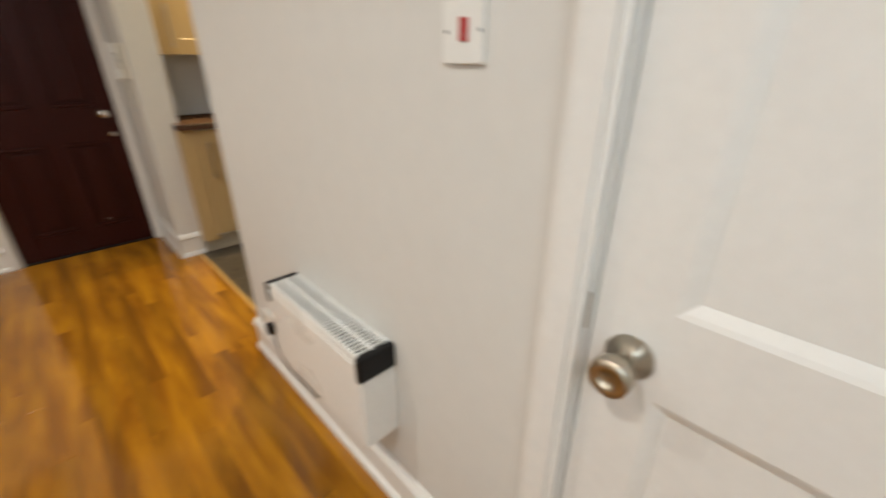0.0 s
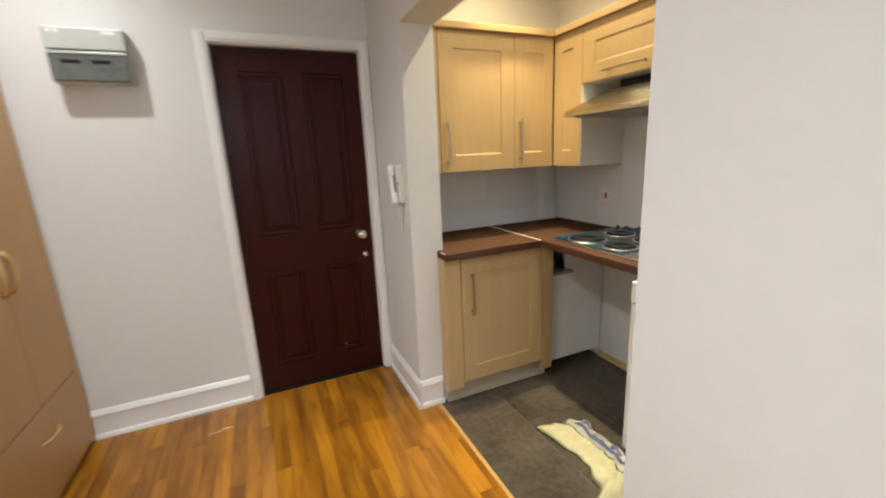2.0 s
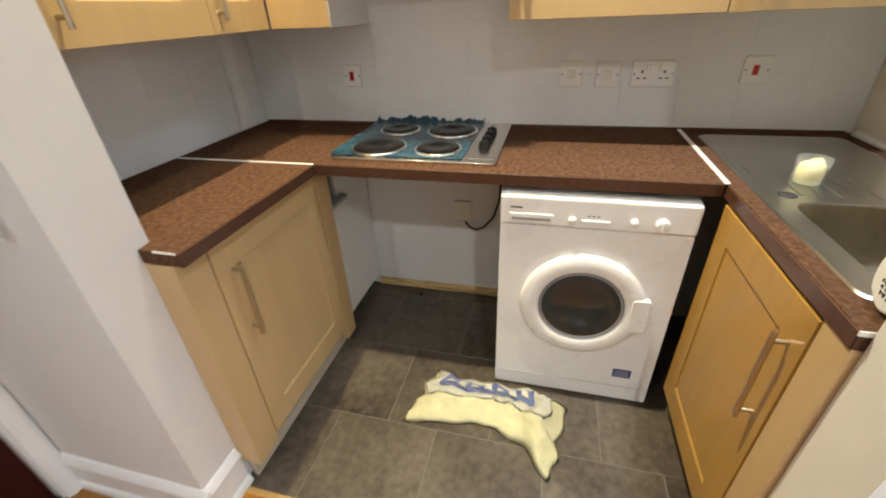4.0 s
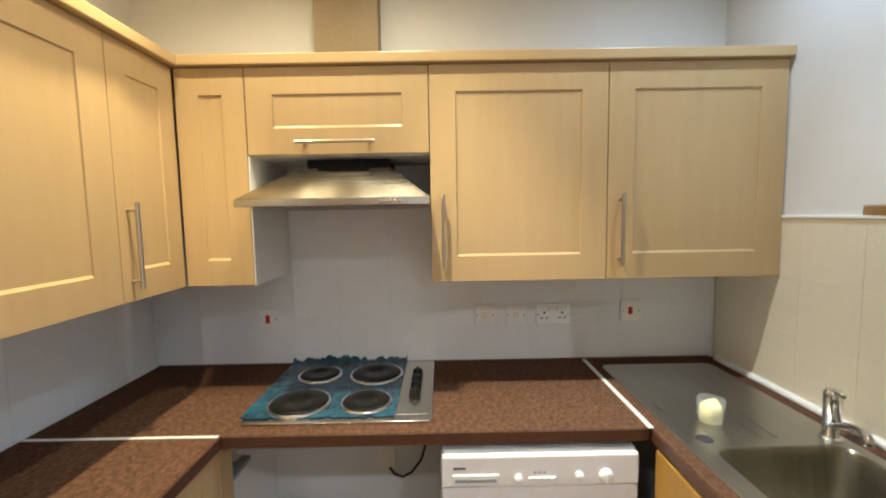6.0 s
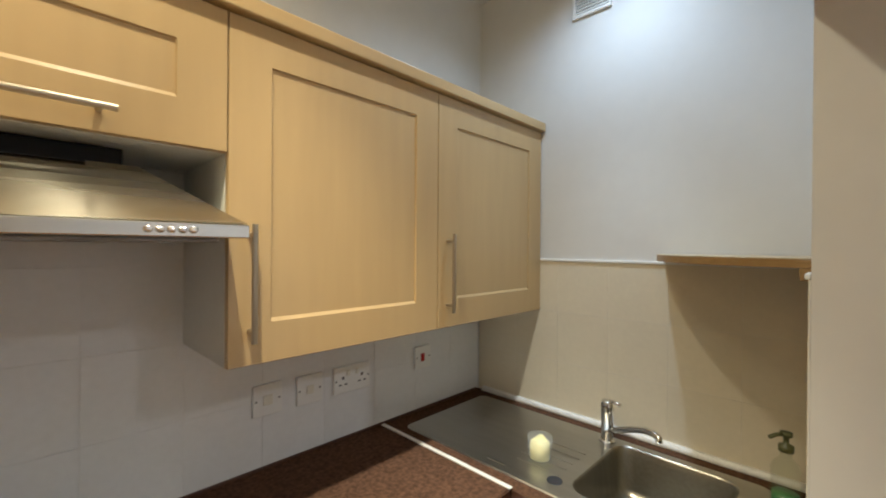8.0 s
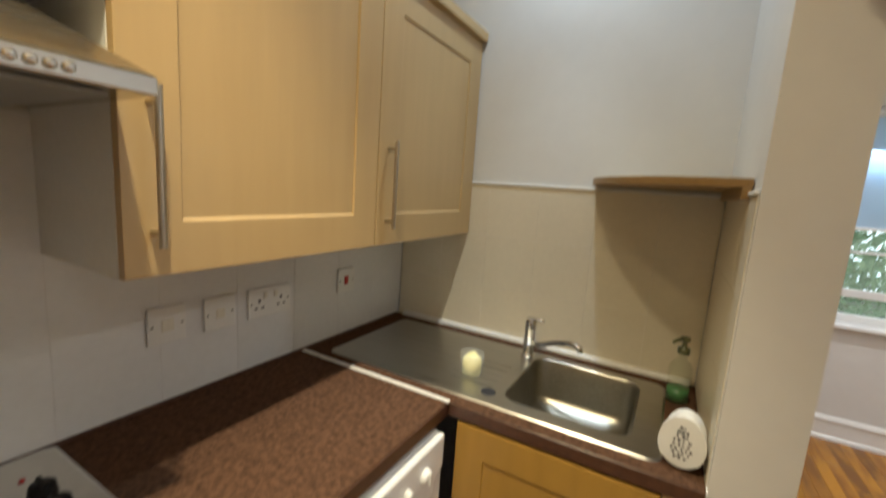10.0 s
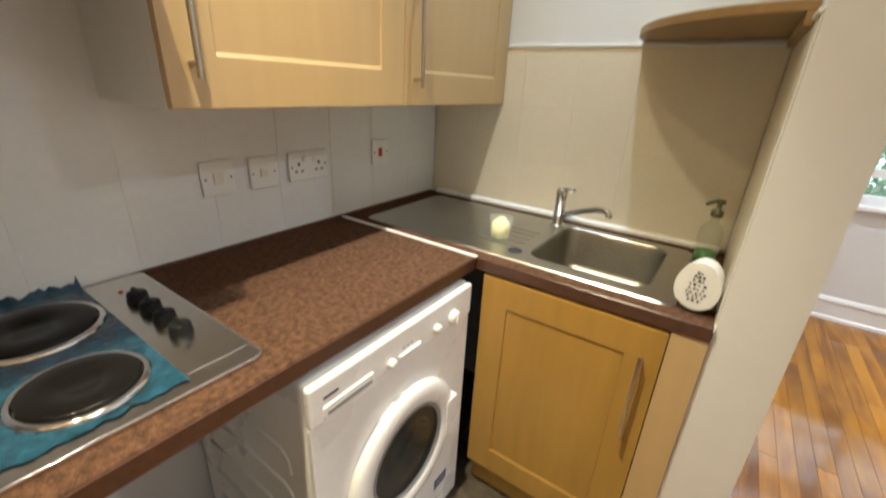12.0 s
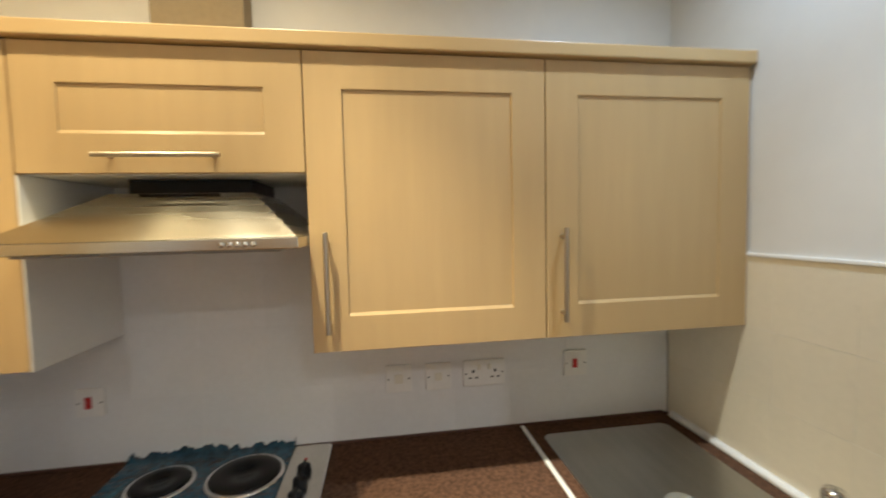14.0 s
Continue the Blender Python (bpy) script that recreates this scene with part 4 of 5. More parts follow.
b = thing("soap_bottle", (2.757, 4.10, WZ), "clear green glass pump bottle behind the sink", "bottle")
flask = part("bottle", lathe(B(), [(0, 0.001), (0.030, 0.001), (0.032, 0.006), (0.032, 0.105), (0.026, 0.122), (0.013, 0.134), (0.013, 0.150), (0.0115, 0.150), (0.011, 0.134), (0.024, 0.120), (0.030, 0.104), (0.030, 0.008), (0, 0.008)], (2.757, 4.10, WZ)), SOAP, b)
flask.visible_shadow = False
part("soap", lathe(B(), [(0, 0.010), (0.0285, 0.010), (0.0285, 0.045), (0, 0.046)], (2.757, 4.10, WZ)), LIQUID, b, "green soap at the bottom")
part("pump", lathe(B(), [(0, 0.150), (0.016, 0.150), (0.016, 0.166), (0.006, 0.170), (0.006, 0.186), (0.013, 0.188), (0.013, 0.198), (0, 0.199)], (2.757, 4.10, WZ), n=20), OLIVE, b, "dark olive pump head")
part("nozzle", tube(B(), [(2.757, 4.10, WZ + 0.193), (2.775, 4.12, WZ + 0.193), (2.787, 4.133, WZ + 0.187)], 0.005), OLIVE, b)

# corner shelf: a quarter-round board with a thick edge
pts = [(XQ + 0.002, YK0 + 0.002)] + [(XQ + 0.002 + 0.383 * math.cos(a), YK0 + 0.002 + 0.46 * math.sin(a)) for a in [math.pi / 2 * i / 20 for i in range(21)]]
sh = thing("corner_shelf", (2.8, 4.1, 1.53), "quarter-round oak corner shelf above the sink", "shelf")
part("board", prism(B(), pts, 1.530, 1.5465, 0.003), WOODSHELF, sh)
part("top_sheet", prism(B(), pts, 1.5467, 1.549, 0.0008), SHELFTOP, sh, "pale mottled laminate top")
part("bracket", box(B(), XQ + 0.002, XQ + 0.02, YK0 + 0.02, 4.40, 1.505, 1.530, 0.002), WOODSHELF, sh)

# vent high on the kitchen wall
v = thing("wall_vent", (3.345, YK0, 2.49), "small white louvred wall vent", "vent")
m = face(3.415, YK0, 2.45, "+y")
bm = B()
for a in ((0, 0.15, 0, 0.012), (0, 0.15, 0.098, 0.11), (0, 0.012, 0.012, 0.098), (0.138, 0.15, 0.012, 0.098)):
    box(bm, a[0], a[1], a[2], a[3], 0, 0.012, 0.002)
part("frame", bm, PLASTIC, v, m=m)
part("backing", box(B(), 0.012, 0.138, 0.012, 0.098, 0.0, 0.002), GREY, v, m=m)
for i in range(7):
    part("slat", box(B(), 0.012, 0.138, 0.016 + 0.0118 * i, 0.0215 + 0.0118 * i, 0.002, 0.010, 0.001), PLASTIC, v, m=m)


# sockets and switches
def plate(name, m, w, h, label, category, rockers=(), holes=(), material=PLASTIC):
    t = thing(name, m.translation, label, category)
    part("plate", prism(B(), rounded(w, h, 0.006, 4, w / 2, h / 2), 0, 0.009, 0.002), material, t, m=m)
    for x, z, a, b, mat in rockers:
        part("rocker", box(B(), x - a / 2, x + a / 2, z - b / 2, z + b / 2, 0.008, 0.0125, 0.0015), mat, t, m=m)
    for x, z, a, b in holes:
        part("slot", box(B(), x - a / 2, x + a / 2, z - b / 2, z + b / 2, 0.0085, 0.0096), INK, t, m=m)
    return t


def screws(w, h):
    return [(0.009, h / 2, 0.005, 0.005), (w - 0.009, h / 2, 0.005, 0.005)]


E = "-x"
plate("switched_spur", face(XE - 0.006, 4.975, 1.068, E), 0.086, 0.092, "white fused spur switch on the tiles", "switch", [(0.043, 0.046, 0.028, 0.030, CREAM)], screws(0.086, 0.092))
plate("switched_spur", face(XE - 0.006, 4.842, 1.066, E), 0.086, 0.092, "white fused spur switch on the tiles", "switch", [(0.043, 0.046, 0.024, 0.026, CREAM)], screws(0.086, 0.092))
plate("double_socket", face(XE - 0.006, 4.714, 1.068, E), 0.146, 0.090, "white double power socket on the tiles", "socket",
      [(0.055, 0.066, 0.012, 0.018, CREAM), (0.091, 0.066, 0.012, 0.018, CREAM)], [(0.035 + 0.076 * k + dx, 0.03 + dz, 0.008 if dz else 0.010, 0.010 if dz > 0 else 0.005) for k in (0, 1) for dx, dz in ((0, 0.022), (-0.011, 0), (0.011, 0))] + screws(0.146, 0.09))
plate("isolator_switch", face(XE - 0.006, 4.352, 1.078, E), 0.086, 0.090, "white switch with a red rocker on the tiles", "switch", [(0.040, 0.045, 0.018, 0.032, RED)], screws(0.086, 0.09))
plate("isolator_switch", face(XE - 0.006, 5.892, 1.070, E), 0.080, 0.086, "white switch with a red rocker beside the hob", "switch", [(0.036, 0.043, 0.018, 0.036, RED)], screws(0.08, 0.086))
plate("heater_switch", face(XP, 3.224, 1.266, E), 0.082, 0.086, "white wall switch with a red rocker", "switch", [(0.045, 0.046, 0.016, 0.032, RED)], screws(0.086, 0.088))
plate("wall_socket", face(XP, 4.378, 0.193, E), 0.146, 0.086, "white double socket above the skirting with a black plug", "socket", [(0.05, 0.06, 0.012, 0.018, CREAM)], screws(0.146, 0.086))
plate("blank_plate", face(XP, 4.16, 0.193, E), 0.086, 0.086, "white blank outlet plate above the skirting", "outlet", [], screws(0.086, 0.086))
p = thing("plug", (2.56, 4.265, 0.22), "black mains plug with a trailing cable", "plug")
part("body", prism(B(), rounded(0.046, 0.05, 0.014, 5, 0, 0), 0.009, 0.036, 0.005), BLACK, p, m=face(XP, 4.268, 0.232, E))
part("cable", tube(B(), [(2.548, 4.268, 0.208), (2.544, 4.25, 0.16), (2.540, 4.20, 0.12), (2.538, 4.12, 0.10), (2.536, 4.02, 0.11), (2.534, 3.93, 0.12), (2.530, 3.87, 0.13), (2.525, 3.83, 0.18), (2.525, 3.82, 0.31)], 0.0035), BLACK, p)

# convector heater on the partition
h = thing("convector_heater", (2.53, 3.68, 0.2), "white wall convector heater with black ends and a top grille", "heater")
hy0, hy1, hz0, hz1 = 3.405, 3.955, 0.325, 0.620
part("body", box(B(), 2.466, 2.572, hy0 + 0.02, hy1 - 0.02, hz0, hz1 - 0.022, 0.004), WHITEGOODS, h)
for y0, y1 in ((hy0, hy0 + 0.022), (hy1 - 0.022, hy1)):
    part("end_cap", box(B(), 2.462, 2.573, y0, y1, hz1 - 0.070, hz1 + 0.001, 0.006, 3), BLACK, h, "black plastic end cap")
    part("side_panel", box(B(), 2.468, 2.572, y0 + 0.004, y1 - 0.004, hz0 + 0.004, hz1 - 0.071, 0.002), WHITEGOODS, h)
# dark sheet below the bars paints the shade seen through the slots
part("grille_frame", box(B(), 2.470, 2.570, hy0 + 0.024, hy1 - 0.024, hz1 - 0.0218, hz1 - 0.0205), HEATSHADE, h)
for x in (2.473, 2.519, 2.565):
    part("grille_rail", box(B(), x - 0.004, x + 0.004, hy0 + 0.024, hy1 - 0.024, hz1 - (0.006 if x == 2.519 else 0.0225), hz1 + 0.0015, 0.001), WHITEGOODS, h)
k = 34
for i in range(k):
    y = hy0 + 0.032 + (hy1 - hy0 - 0.064) * i / (k - 1)
    for x0, x1 in ((2.478, 2.514), (2.524, 2.560)):
        part("grille_bar", box(B(), x0, x1, y - 0.0024, y + 0.0024, hz1 - 0.0045, hz1 + 0.0005), WHITEGOODS, h)
h.location.x -= 0.011
part("knob", lathe(B(), [(0, 0), (0.012, 0), (0.011, 0.008), (0, 0.008)], (2.54, hy1 - 0.003, 0.5), (0, 1, 0), 16), BLACK, h)

# consumer unit on the entrance wall
c = thing("fuse_box", (1.255, 6.40, 1.8), "grey-green consumer unit with a smoked flap", "fuse box")
m = face(1.100, YN, 1.800, "-y")
part("case", box(B(), 0, 0.300, 0, 0.235, 0, 0.070, 0.006), PALEGREY, c, m=m)
part("upper_cover", box(B(), 0.004, 0.296, 0.138, 0.231, 0.070, 0.090, 0.006), PALEGREY, c, m=m)
flap = part("flap", box(B(), 0.006, 0.294, 0.006, 0.132, 0.070, 0.092, 0.006), SMOKE, c, "smoked plastic flap", m=m)
for x0, x1 in ((0.05, 0.12), (0.16, 0.23)):
    part("label_bar", box(B(), x0, x1, 0.080, 0.096, 0.0922, 0.0928), BLACK, flap, m=m)
part("ridge", box(B(), 0.008, 0.292, 0.119, 0.131, 0.092, 0.097, 0.002), PALEGREY, flap, m=m)
part("hinge_gap", box(B(), 0.008, 0.292, 0.1325, 0.1375, 0.070, 0.074, 0.0005), BLACK, c, m=m)
part("sticker", box(B(), 0.215, 0.265, 0.205, 0.222, 0.0902, 0.0908), SEAL, c, "yellowed sticker", m=m)
for x in (0.022, 0.048):
    part("sticker", box(B(), x, x + 0.014, 0.205, 0.220, 0.0902, 0.0908), PLASTIC, c, m=m)

# entry phone on the pier
p = thing("entry_phone", (2.55, 6.0, 1.2), "white wall entry phone with a hanging cord", "entry phone")
m = face(XP, 6.050, 1.175, "-x")
part("base", box(B(), 0, 0.10, 0, 0.195, 0, 0.028, 0.006), CREAM, p, m=m)
bm = box(B(), 0.012, 0.058, 0.135, 0.195, 0.030, 0.062, 0.009, 3)
box(bm, 0.018, 0.052, 0.05, 0.138, 0.040, 0.060, 0.007, 3)
box(bm, 0.012, 0.058, -0.01, 0.052, 0.030, 0.062, 0.009, 3)
tilt = m @ Matrix.Translation((0.035, 0.09, 0)) @ Matrix.Rotation(radians(13), 4, "Z") @ Matrix.Translation((-0.030, -0.09, 0))
part("handset", bm, PLASTIC, p, m=tilt)
part("button", box(B(), 0.072, 0.092, 0.09, 0.11, 0.027, 0.032, 0.002), GREY, p, m=m)
pts = [(0.062 + 0.012 * math.cos(i * 1.25) * (1 if i > 3 else 0.3), -0.01 - 0.004 * i, 0.022 + 0.010 * math.sin(i * 1.25)) for i in range(40)]
part("coiled_cord", tube(B(), pts, 0.0028, 6), CREAM, p, m=m)
part("cord_end", tube(B(), [(0.05, -0.15, 0.02), (0.062, -0.13, 0.012), (0.07, -0.06, 0.010), (0.07, 0.01, 0.012)], 0.0025, 6), CREAM, p, m=m)

# ---- hall furniture ----
wd = thing("wardrobe", (0.62, 6.03, 0), "tall beech wardrobe with two doors and a drawer", "wardrobe")
wz = 1.955
part("body", box(B(), 0.365, 0.880, 5.645, 6.425, 0.0, wz - 0.022, 0.002), WARD, wd)
part("top_board", box(B(), 0.360, 0.905, 5.635, 6.432, wz - 0.021, wz, 0.003), WARD, wd)
# black strip drawn in place of the shadow down the door's edge
part("edge_strip", box(B(), 0.8805, 0.888, 5.646, 5.662, 0.03, wz - 0.023), BLACK, wd, "dark shadow gap strip")
for y0, y1 in ((5.664, 6.038), (6.042, 6.424)):
    dd = part("door", box(B(), 0.884, 0.902, y0, y1, 0.440, wz - 0.026, 0.0015), WARDF, wd)
    yh, sg = (6.014, -1) if y0 < 6 else (6.066, 1)
    part("handle", tube(B(), [(0.902, yh, 0.945), (0.916, yh + sg * 0.008, 0.965), (0.924, yh + sg * 0.018, 1.0), (0.926, yh + sg * 0.022, 1.03), (0.924, yh + sg * 0.018, 1.06), (0.916, yh + sg * 0.008, 1.095), (0.902, yh, 1.115)], 0.0095, 10), RUBBERWOOD, dd, "curved wooden bow handle")
dr = part("drawer", box(B(), 0.884, 0.902, 5.664, 6.424, 0.045, 0.434, 0.0015), WARDF, wd)
part("handle", tube(B(), [(0.902, 5.97, 0.30), (0.918, 5.985, 0.30), (0.926, 6.04, 0.30), (0.918, 6.095, 0.30), (0.902, 6.11, 0.30)], 0.007, 10), RUBBERWOOD, dr, "curved wooden bow handle")

t = thing("drop_leaf_table", (0.64, 5.24, 0), "lacquered pine drop-leaf table with the leaf folded down", "table")
tz = 0.745
part("tabletop", prism(B(), [(0.355, 4.90), (0.905, 4.90), (0.940, 4.94), (0.940, 5.40), (0.80, 5.60), (0.355, 5.60)], tz - 0.022, tz, 0.004), PINE, t)
part("leaf", prism(B(), [(4.935, tz - 0.02), (5.40, tz - 0.02), (5.40, tz - 0.19), (5.33, tz - 0.245), (5.02, tz - 0.265), (4.935, tz - 0.20)], 0.0, 0.020, 0.003), PINE, t, "hanging pine table leaf", m=Matrix(((0, 0, 1, 0.944), (1, 0, 0, 0), (0, 1, 0, 0), (0, 0, 0, 1))))
bm = box(B(), 0.40, 0.90, 4.945, 4.965, tz - 0.105, tz - 0.023, 0.002)
box(bm, 0.40, 0.90, 5.53, 5.55, tz - 0.105, tz - 0.023, 0.002)
box(bm, 0.885, 0.905, 4.965, 5.53, tz - 0.105, tz - 0.023, 0.002)
part("apron", bm, PINE, t)
for x, y in ((0.40, 4.965), (0.885, 4.965), (0.40, 5.53), (0.885, 5.53)):
    bm = B()
    s = 1 if x > 0.6 else -1
    q = 1 if y > 5.2 else -1
    a = [bm.verts.new((x + dx * 0.027, y + dy * 0.027, tz - 0.023)) for dx, dy in ((-1, -1), (1, -1), (1, 1), (-1, 1))]
    b = [bm.verts.new((x + s * 0.012 + dx * 0.020, y + q * 0.0 + dy * 0.020, 0.001)) for dx, dy in ((-1, -1), (1, -1), (1, 1), (-1, 1))]
    for i in range(4):
        bm.faces.new((a[i], a[(i + 1) % 4], b[(i + 1) % 4], b[i]))
    bm.faces.new(a), bm.faces.new(b[::-1])
    part("leg", bm, RUBBERWOOD, t)
dk = thing("round_sign", (0.51, 5.49, tz), "round white stand with dark lettering on the table", "sign")
dm = Matrix.Translation((0.51, 5.49, tz + 0.0545)) @ Matrix.Rotation(radians(30), 4, "Z") @ face(0, 0, 0, "-y")
part("disc", lathe(B(), [(0, 0), (0.050, 0), (0.054, 0.003), (0.054, 0.012), (0.050, 0.015), (0.046, 0.0155), (0, 0.0150)], n=48), PLASTIC, dk, m=dm)
for z, xs in ((0.018, (-0.013, -0.002, 0.009)), (0.002, (-0.020, -0.008, 0.004, 0.016)), (-0.015, (-0.013, -0.001, 0.011))):
    for x in xs:
        part("lettering", ring(B(), (x - 0.0042, x + 0.0042, z - 0.006, z + 0.006), (x - 0.0016, x + 0.0016, z - 0.003, z + 0.003), 0.0148, 0.0166), INK, dk, m=dm)


def beam(bm, p0, p1, a, b, side=(0, 1, 0)):
    """A squared bar from p0 to p1, a by b in section."""
    p0, p1 = Vector(p0), Vector(p1)
    d = (p1 - p0).normalized()
    s = (Vector(side) - d * d.dot(Vector(side))).normalized()
    o = d.cross(s)
    r0, r1 = ([bm.verts.new(p + s * i * a / 2 + o * j * b / 2) for i, j in ((-1, -1), (1, -1), (1, 1), (-1, 1))] for p in (p0, p1))
    fs = [bm.faces.new((r0[i], r0[(i + 1) % 4], r1[(i + 1) % 4], r1[i])) for i in range(4)] + [bm.faces.new(r0[::-1]), bm.faces.new(r1)]
    bmesh.ops.bevel(bm, geom=list({e for f in fs for e in f.edges}), offset=min(a, b) * 0.12, segments=1, affect="EDGES")
    return bm


# dining chair, built at the origin with its back on -y
ch = thing("dining_chair", (0, 0, 0), "pale wooden dining chair with a slatted back", "chair", "chairs at the table")
wdt, dep, sz, hb = 0.40, 0.42, 0.44, 0.88
for s in (-1, 1):
    x = s * (wdt / 2 - 0.02)
    bm = beam(B(), (x, -dep / 2 - 0.02, 0.001), (x, -dep / 2 + 0.03, sz), 0.032, 0.046, (1, 0, 0))
    beam(bm, (x, -dep / 2 + 0.03, sz - 0.02), (x, -dep / 2 - 0.045, hb), 0.032, 0.044, (1, 0, 0))
    part("back_leg", bm, RUBBERWOOD, ch)
    part("front_leg", beam(B(), (x, dep / 2 - 0.02, 0.001), (x, dep / 2 - 0.03, sz - 0.02), 0.034, 0.034, (1, 0, 0)), RUBBERWOOD, ch)
    part("side_stretcher", beam(B(), (x, -dep / 2 + 0.02, 0.20), (x, dep / 2 - 0.03, 0.20), 0.018, 0.034, (1, 0, 0)), RUBBERWOOD, ch)
    part("side_rail", beam(B(), (x, -dep / 2 + 0.05, sz - 0.045), (x, dep / 2 - 0.045, sz - 0.045), 0.020, 0.045, (1, 0, 0)), RUBBERWOOD, ch)
part("seat", prism(B(), rounded(wdt + 0.015, dep - 0.02, 0.02, 4, 0, 0.025), sz - 0.020, sz + 0.002, 0.005), PINE, ch)
part("front_rail", beam(B(), (-0.16, dep / 2 - 0.03, sz - 0.045), (0.16, dep / 2 - 0.03, sz - 0.045), 0.020, 0.045), RUBBERWOOD, ch)
part("cross_stretcher", beam(B(), (-0.17, 0.0, 0.20), (0.17, 0.0, 0.20), 0.03, 0.018), RUBBERWOOD, ch)
part("top_rail", beam(B(), (-0.168, -dep / 2 - 0.042, hb - 0.018), (0.168, -dep / 2 - 0.042, hb - 0.018), 0.020, 0.034, (0, 1, 0.15)), RUBBERWOOD, ch)
part("lower_rail", beam(B(), (-0.168, -dep / 2 + 0.012, 0.545), (0.168, -dep / 2 + 0.012, 0.545), 0.018, 0.034, (0, 1, 0.15)), RUBBERWOOD, ch)
for i in range(4):
    x = -0.099 + 0.066 * i
    part("back_slat", beam(B(), (x, -dep / 2 + 0.010, 0.558), (x, -dep / 2 - 0.038, hb - 0.030), 0.020, 0.007, (1, 0, 0)), RUBBERWOOD, ch)
for s in (-1, 1):
    for y, z in ((-0.168, 0.50), (-0.178, 0.42)):
        part("bolt", rod(B(), (s * 0.1955, y, z), (s * 0.1975, y, z), 0.006, n=10), NICKEL, ch)
ch.matrix_basis = pose(0.665, 4.755, 0, 0, 0, 2)
copy_thing(ch, pose(0.752, 5.362, 0, 0, 0, 88))

# towel on the kitchen floor
tw = thing("towel", (3.13, 5.1, 0), "crumpled yellow towel with a blue-grey band on the floor", "towel")
N = 44


def towel_point(v, u, lift, seed):
    """A place on the crumpled cloth: v along it, u across it."""
    a, b, side = Vector((3.235, 5.39, 0)), Vector((3.105, 4.85, 0)), Vector((-0.975, 0.22, 0))
    width = 0.285 - 0.075 * math.sin(v * 3.3) + 0.05 * max(0.0, v - 0.8)
    c = a.lerp(b, v) + side * (u * width - 0.09 + 0.028 * math.sin(v * 5 + 1))
    k = Vector((c.x * 13, c.y * 11, seed))
    z = 0.010 + 0.026 * abs(noise.noise(k)) + 0.018 * abs(noise.noise(k * 2.3)) + 0.028 * math.exp(-((v - 0.86) / 0.09) ** 2) + 0.014 * math.exp(-((u - 0.5) / 0.16) ** 2)
    edge = min(1, min(v, 1 - v) * 9) * min(1, min(u, 1 - u) * 7 + 0.15)
    c += side * 0.020 * noise.noise(Vector((v * 8, u * 3, 4))) + (b - a) * 0.07 * noise.noise(Vector((u * 5, 1, v)))
    return Vector((c.x, c.y, 0.004 + lift + z * edge))


def towel_sheet(u0, u1, lift, seed, v0=0.0, v1=1.0):
    bm = B()
    g = {(i, j): bm.verts.new(towel_point(v0 + (v1 - v0) * i / N, u0 + (u1 - u0) * j / 14, lift, seed)) for i in range(N + 1) for j in range(15)}
    for i in range(N):
        for j in range(14):
            bm.faces.new((g[i, j], g[i + 1, j], g[i + 1, j + 1], g[i, j + 1])).smooth = True
    bmesh.ops.solidify(bm, geom=bm.faces[:], thickness=0.006)
    return bm


part("cloth", towel_sheet(0, 1, 0.004, 3.0), TOWEL, tw)
part("pale_border", towel_sheet(0.02, 0.50, 0.0080, 3.0, 0.02, 0.90), TOWELPALE, tw, "pale grey-white border")
part("printed_band", towel_sheet(0.13, 0.38, 0.0125, 3.0, 0.12, 0.76), TOWELBLUE, tw, "blue-grey woven band")
for k in range(7):
    v0 = 0.16 + 0.085 * k
    g, bm = {}, B()
    for i in range(5):
        for j in range(4):
            v, u = v0 + 0.045 * i / 4, 0.19 + 0.12 * j / 3
            g[i, j] = bm.verts.new(towel_point(v, u, 0.0125, 3.0) + Vector((0, 0, 0.0065)))
    for i in range(4):
        for j in range(3):
            bm.faces.new((g[i, j], g[i + 1, j], g[i + 1, j + 1], g[i, j + 1]))
    part("woven_mark", bm, TOWELGREY, tw, "pale woven bar")

# ---- pieces: wall tiles, floor tiles, planks ----
tile_meshes = {}


def tile(parent, m, w, h, t, material, key, name="tile"):
    k = (round(w, 3), round(h, 3), key)
    if k not in tile_meshes:
        tile_meshes[k] = mesh_of(name, box(B(), 0, w, 0, h, 0, t, min(0.0007, t * 0.4), 1), material)
    ob = new(name, tile_meshes[k])
    ob.matrix_world = m
    ob.parent = parent
    return ob


def tiled(name, m, u0, u1, v0, v1, size, material, key, label, first=0.0, joint=0.0005):
    bed = solid(name, box(B(), u0, u1, v0, v1, 0.0006, 0.003, 0), GROUT, label, "wall tiles", kind="structure", m=m)
    v = v0
    while v < v1 - 0.01:
        hgt = min(size, v1 - v)
        u = u0 - first
        while u < u1 - 0.005:
            a, b = max(u, u0), min(u + size, u1)
            if b - a > 0.01:
                tile(bed, m @ Matrix.Translation((a + joint / 2, v + joint / 2, 0.003)), b - a - joint, hgt - joint, 0.0012, material, key)
            u += size
        v += size
    return bed


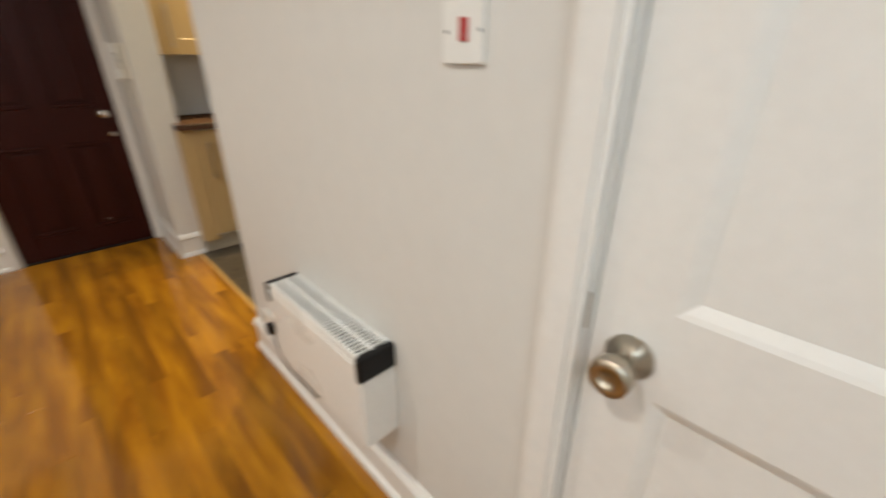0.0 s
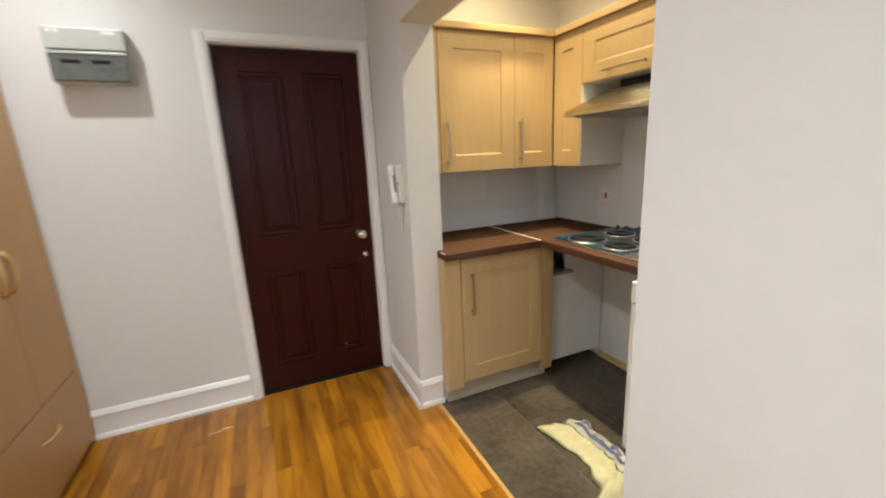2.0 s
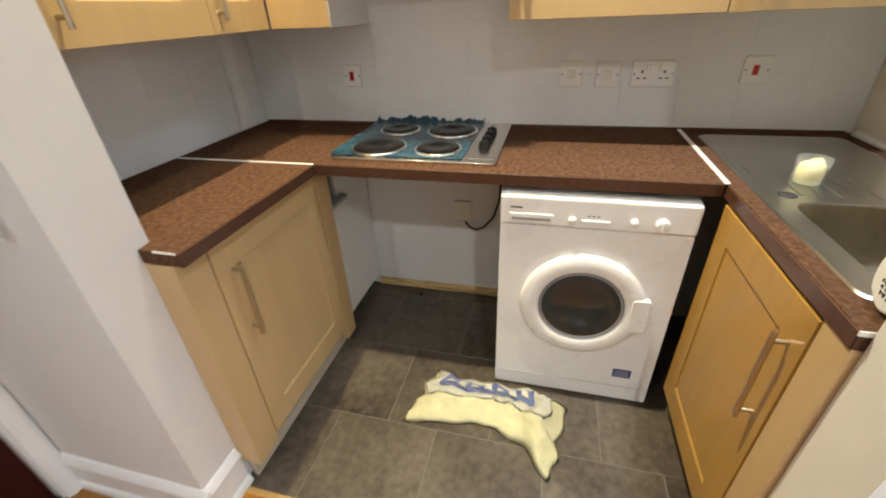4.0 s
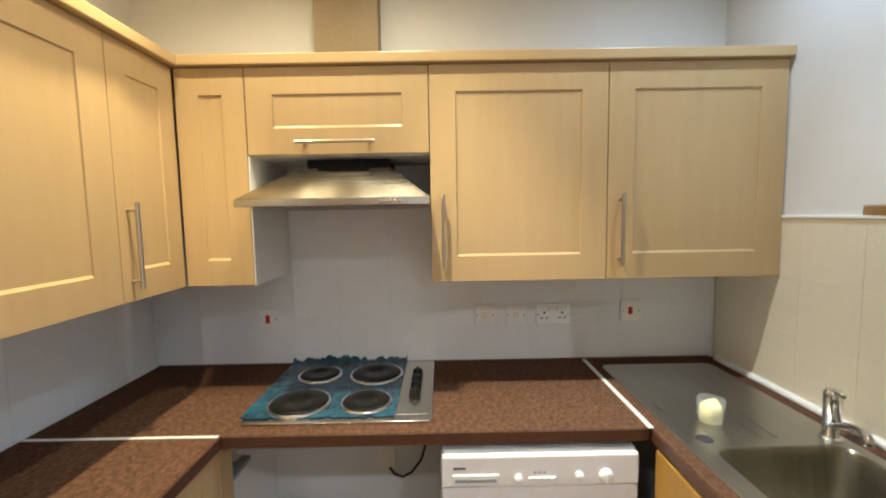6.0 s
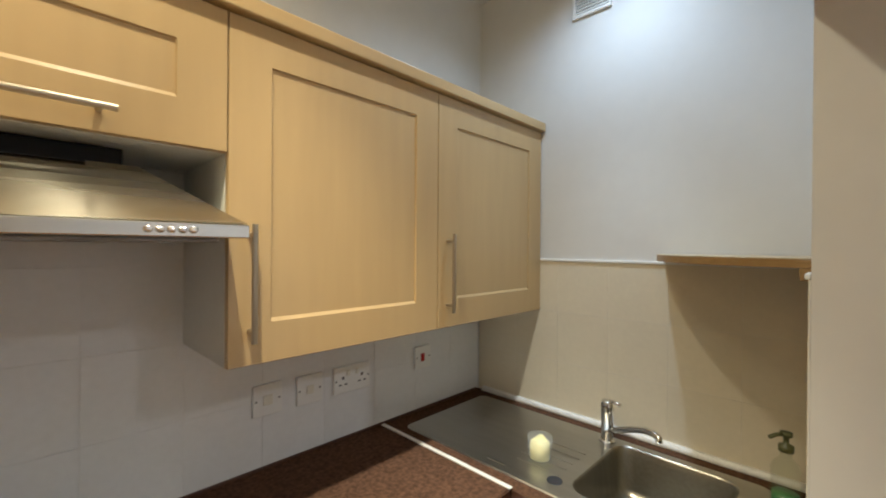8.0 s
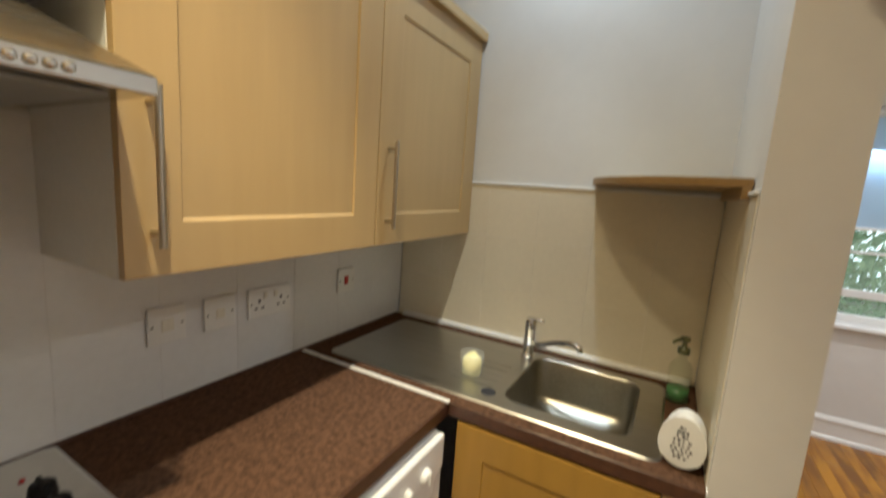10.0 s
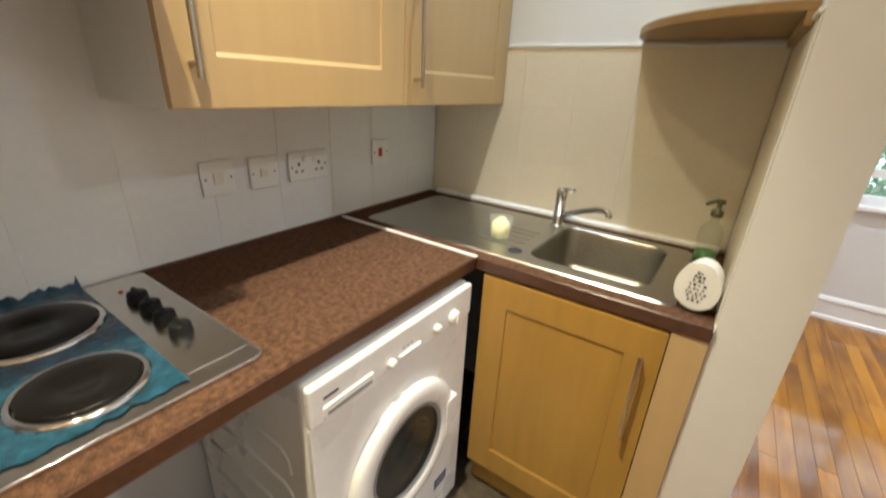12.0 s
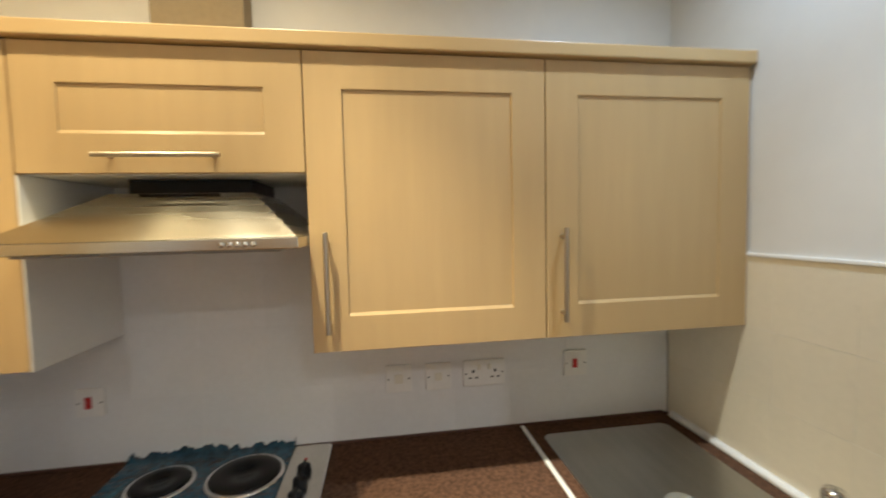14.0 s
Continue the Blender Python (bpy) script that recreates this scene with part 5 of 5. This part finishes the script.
tiled("splashback_south", face(XE - 0.008, YK0, 0, "+y"), 0, XE - 0.008 - XQ - 0.006, WZ + 0.001, 1.512, 0.2005, CTILE, "c", "cream glazed wall tiles behind the sink")
tiled("splashback_partition", face(XQ, YK0 + 0.006, 0, "+x"), 0, PE - YK0 - 0.01, WZ + 0.001, 1.512, 0.2005, CTILE, "c", "cream glazed wall tiles beside the sink")
tiled("splashback_east", face(XE, YK1 - 0.001, 0, "-x"), 0, YK1 - YK0 - 0.006, WZ + 0.001, 1.571, 0.2008, WTILE, "e", "painted white wall tiles behind the hob")
tiled("splashback_north", face(2.737, YK1, 0, "-y"), 0, XE - 2.737 - 0.008, WZ + 0.001, UZ0, 0.2008, WTILE, "e", "painted white wall tiles in the corner", first=0.06)
solid("tile_trim", box(B(), XQ + 0.004, XE - 0.004, YK0 + 0.001, YK0 + 0.009, 1.513, 1.523, 0.002), PLASTIC, "white trim strip along the top of the tiles", "trim", kind="structure")
solid("tile_trim", box(B(), XQ + 0.001, XQ + 0.009, YK0 + 0.010, PE - 0.004, 1.513, 1.523, 0.002), PLASTIC, "white trim strip along the top of the tiles", "trim", kind="structure")

kf = solid("floor_kitchen", box(B(), 2.665, XE, YK0, YK1, -0.06, -0.0005), FGROUT, "dark slate-look vinyl tile kitchen floor", "floor", kind="structure")
S = 0.388
for r in range(4):
    x0, x1 = 3.402 + S * (r - 2), 3.402 + S * (r - 1)
    y = 5.302 - S * 4 + (S / 2 if r % 2 else 0)
    while y < YK1:
        a0, a1, b0, b1 = max(x0, 2.667), min(x1, XE), max(y, YK0), min(y + S, YK1)
        if a1 - a0 > 0.02 and b1 - b0 > 0.02:
            tile(kf, Matrix.Translation((a0 + 0.0016, b0 + 0.0016, -0.0005)), a1 - a0 - 0.0032, b1 - b0 - 0.0032, 0.002, FTILE, "f")
        y += S
hf = solid("floor_hall", box(B(), 0.2, 2.66, YS, YN + 0.10, -0.06, -0.0005), surface("plank_joint", (0.10, 0.045, 0.012), 0.6), "honey brown wood laminate floor", "floor", kind="structure")
rp = random.Random(12)
x, PW = XW, 0.0655
while x < 2.655:
    y = YS - rp.uniform(0, 1.1)
    while y < YN:
        L = rp.choice((0.8, 1.0, 1.2, 1.4))
        y0, y1, x1 = max(y, YS), min(y + L, YN), min(x + PW, 2.657)
        if y1 - y0 > 0.01 and x1 - x > 0.01:
            tile(hf, Matrix.Translation((x + 0.0003, y0 + 0.0003, -0.0005)), x1 - x - 0.0006, y1 - y0 - 0.0006, 0.003, PLANK, "p", "plank")
        y += L
    x += PW
solid("threshold_strip", box(B(), 2.652, 2.672, PE + 0.024, PN - 0.024, 0.0026, 0.0055, 0.0012), PINE, "thin wooden threshold strip between laminate and tiles", "threshold", kind="structure")
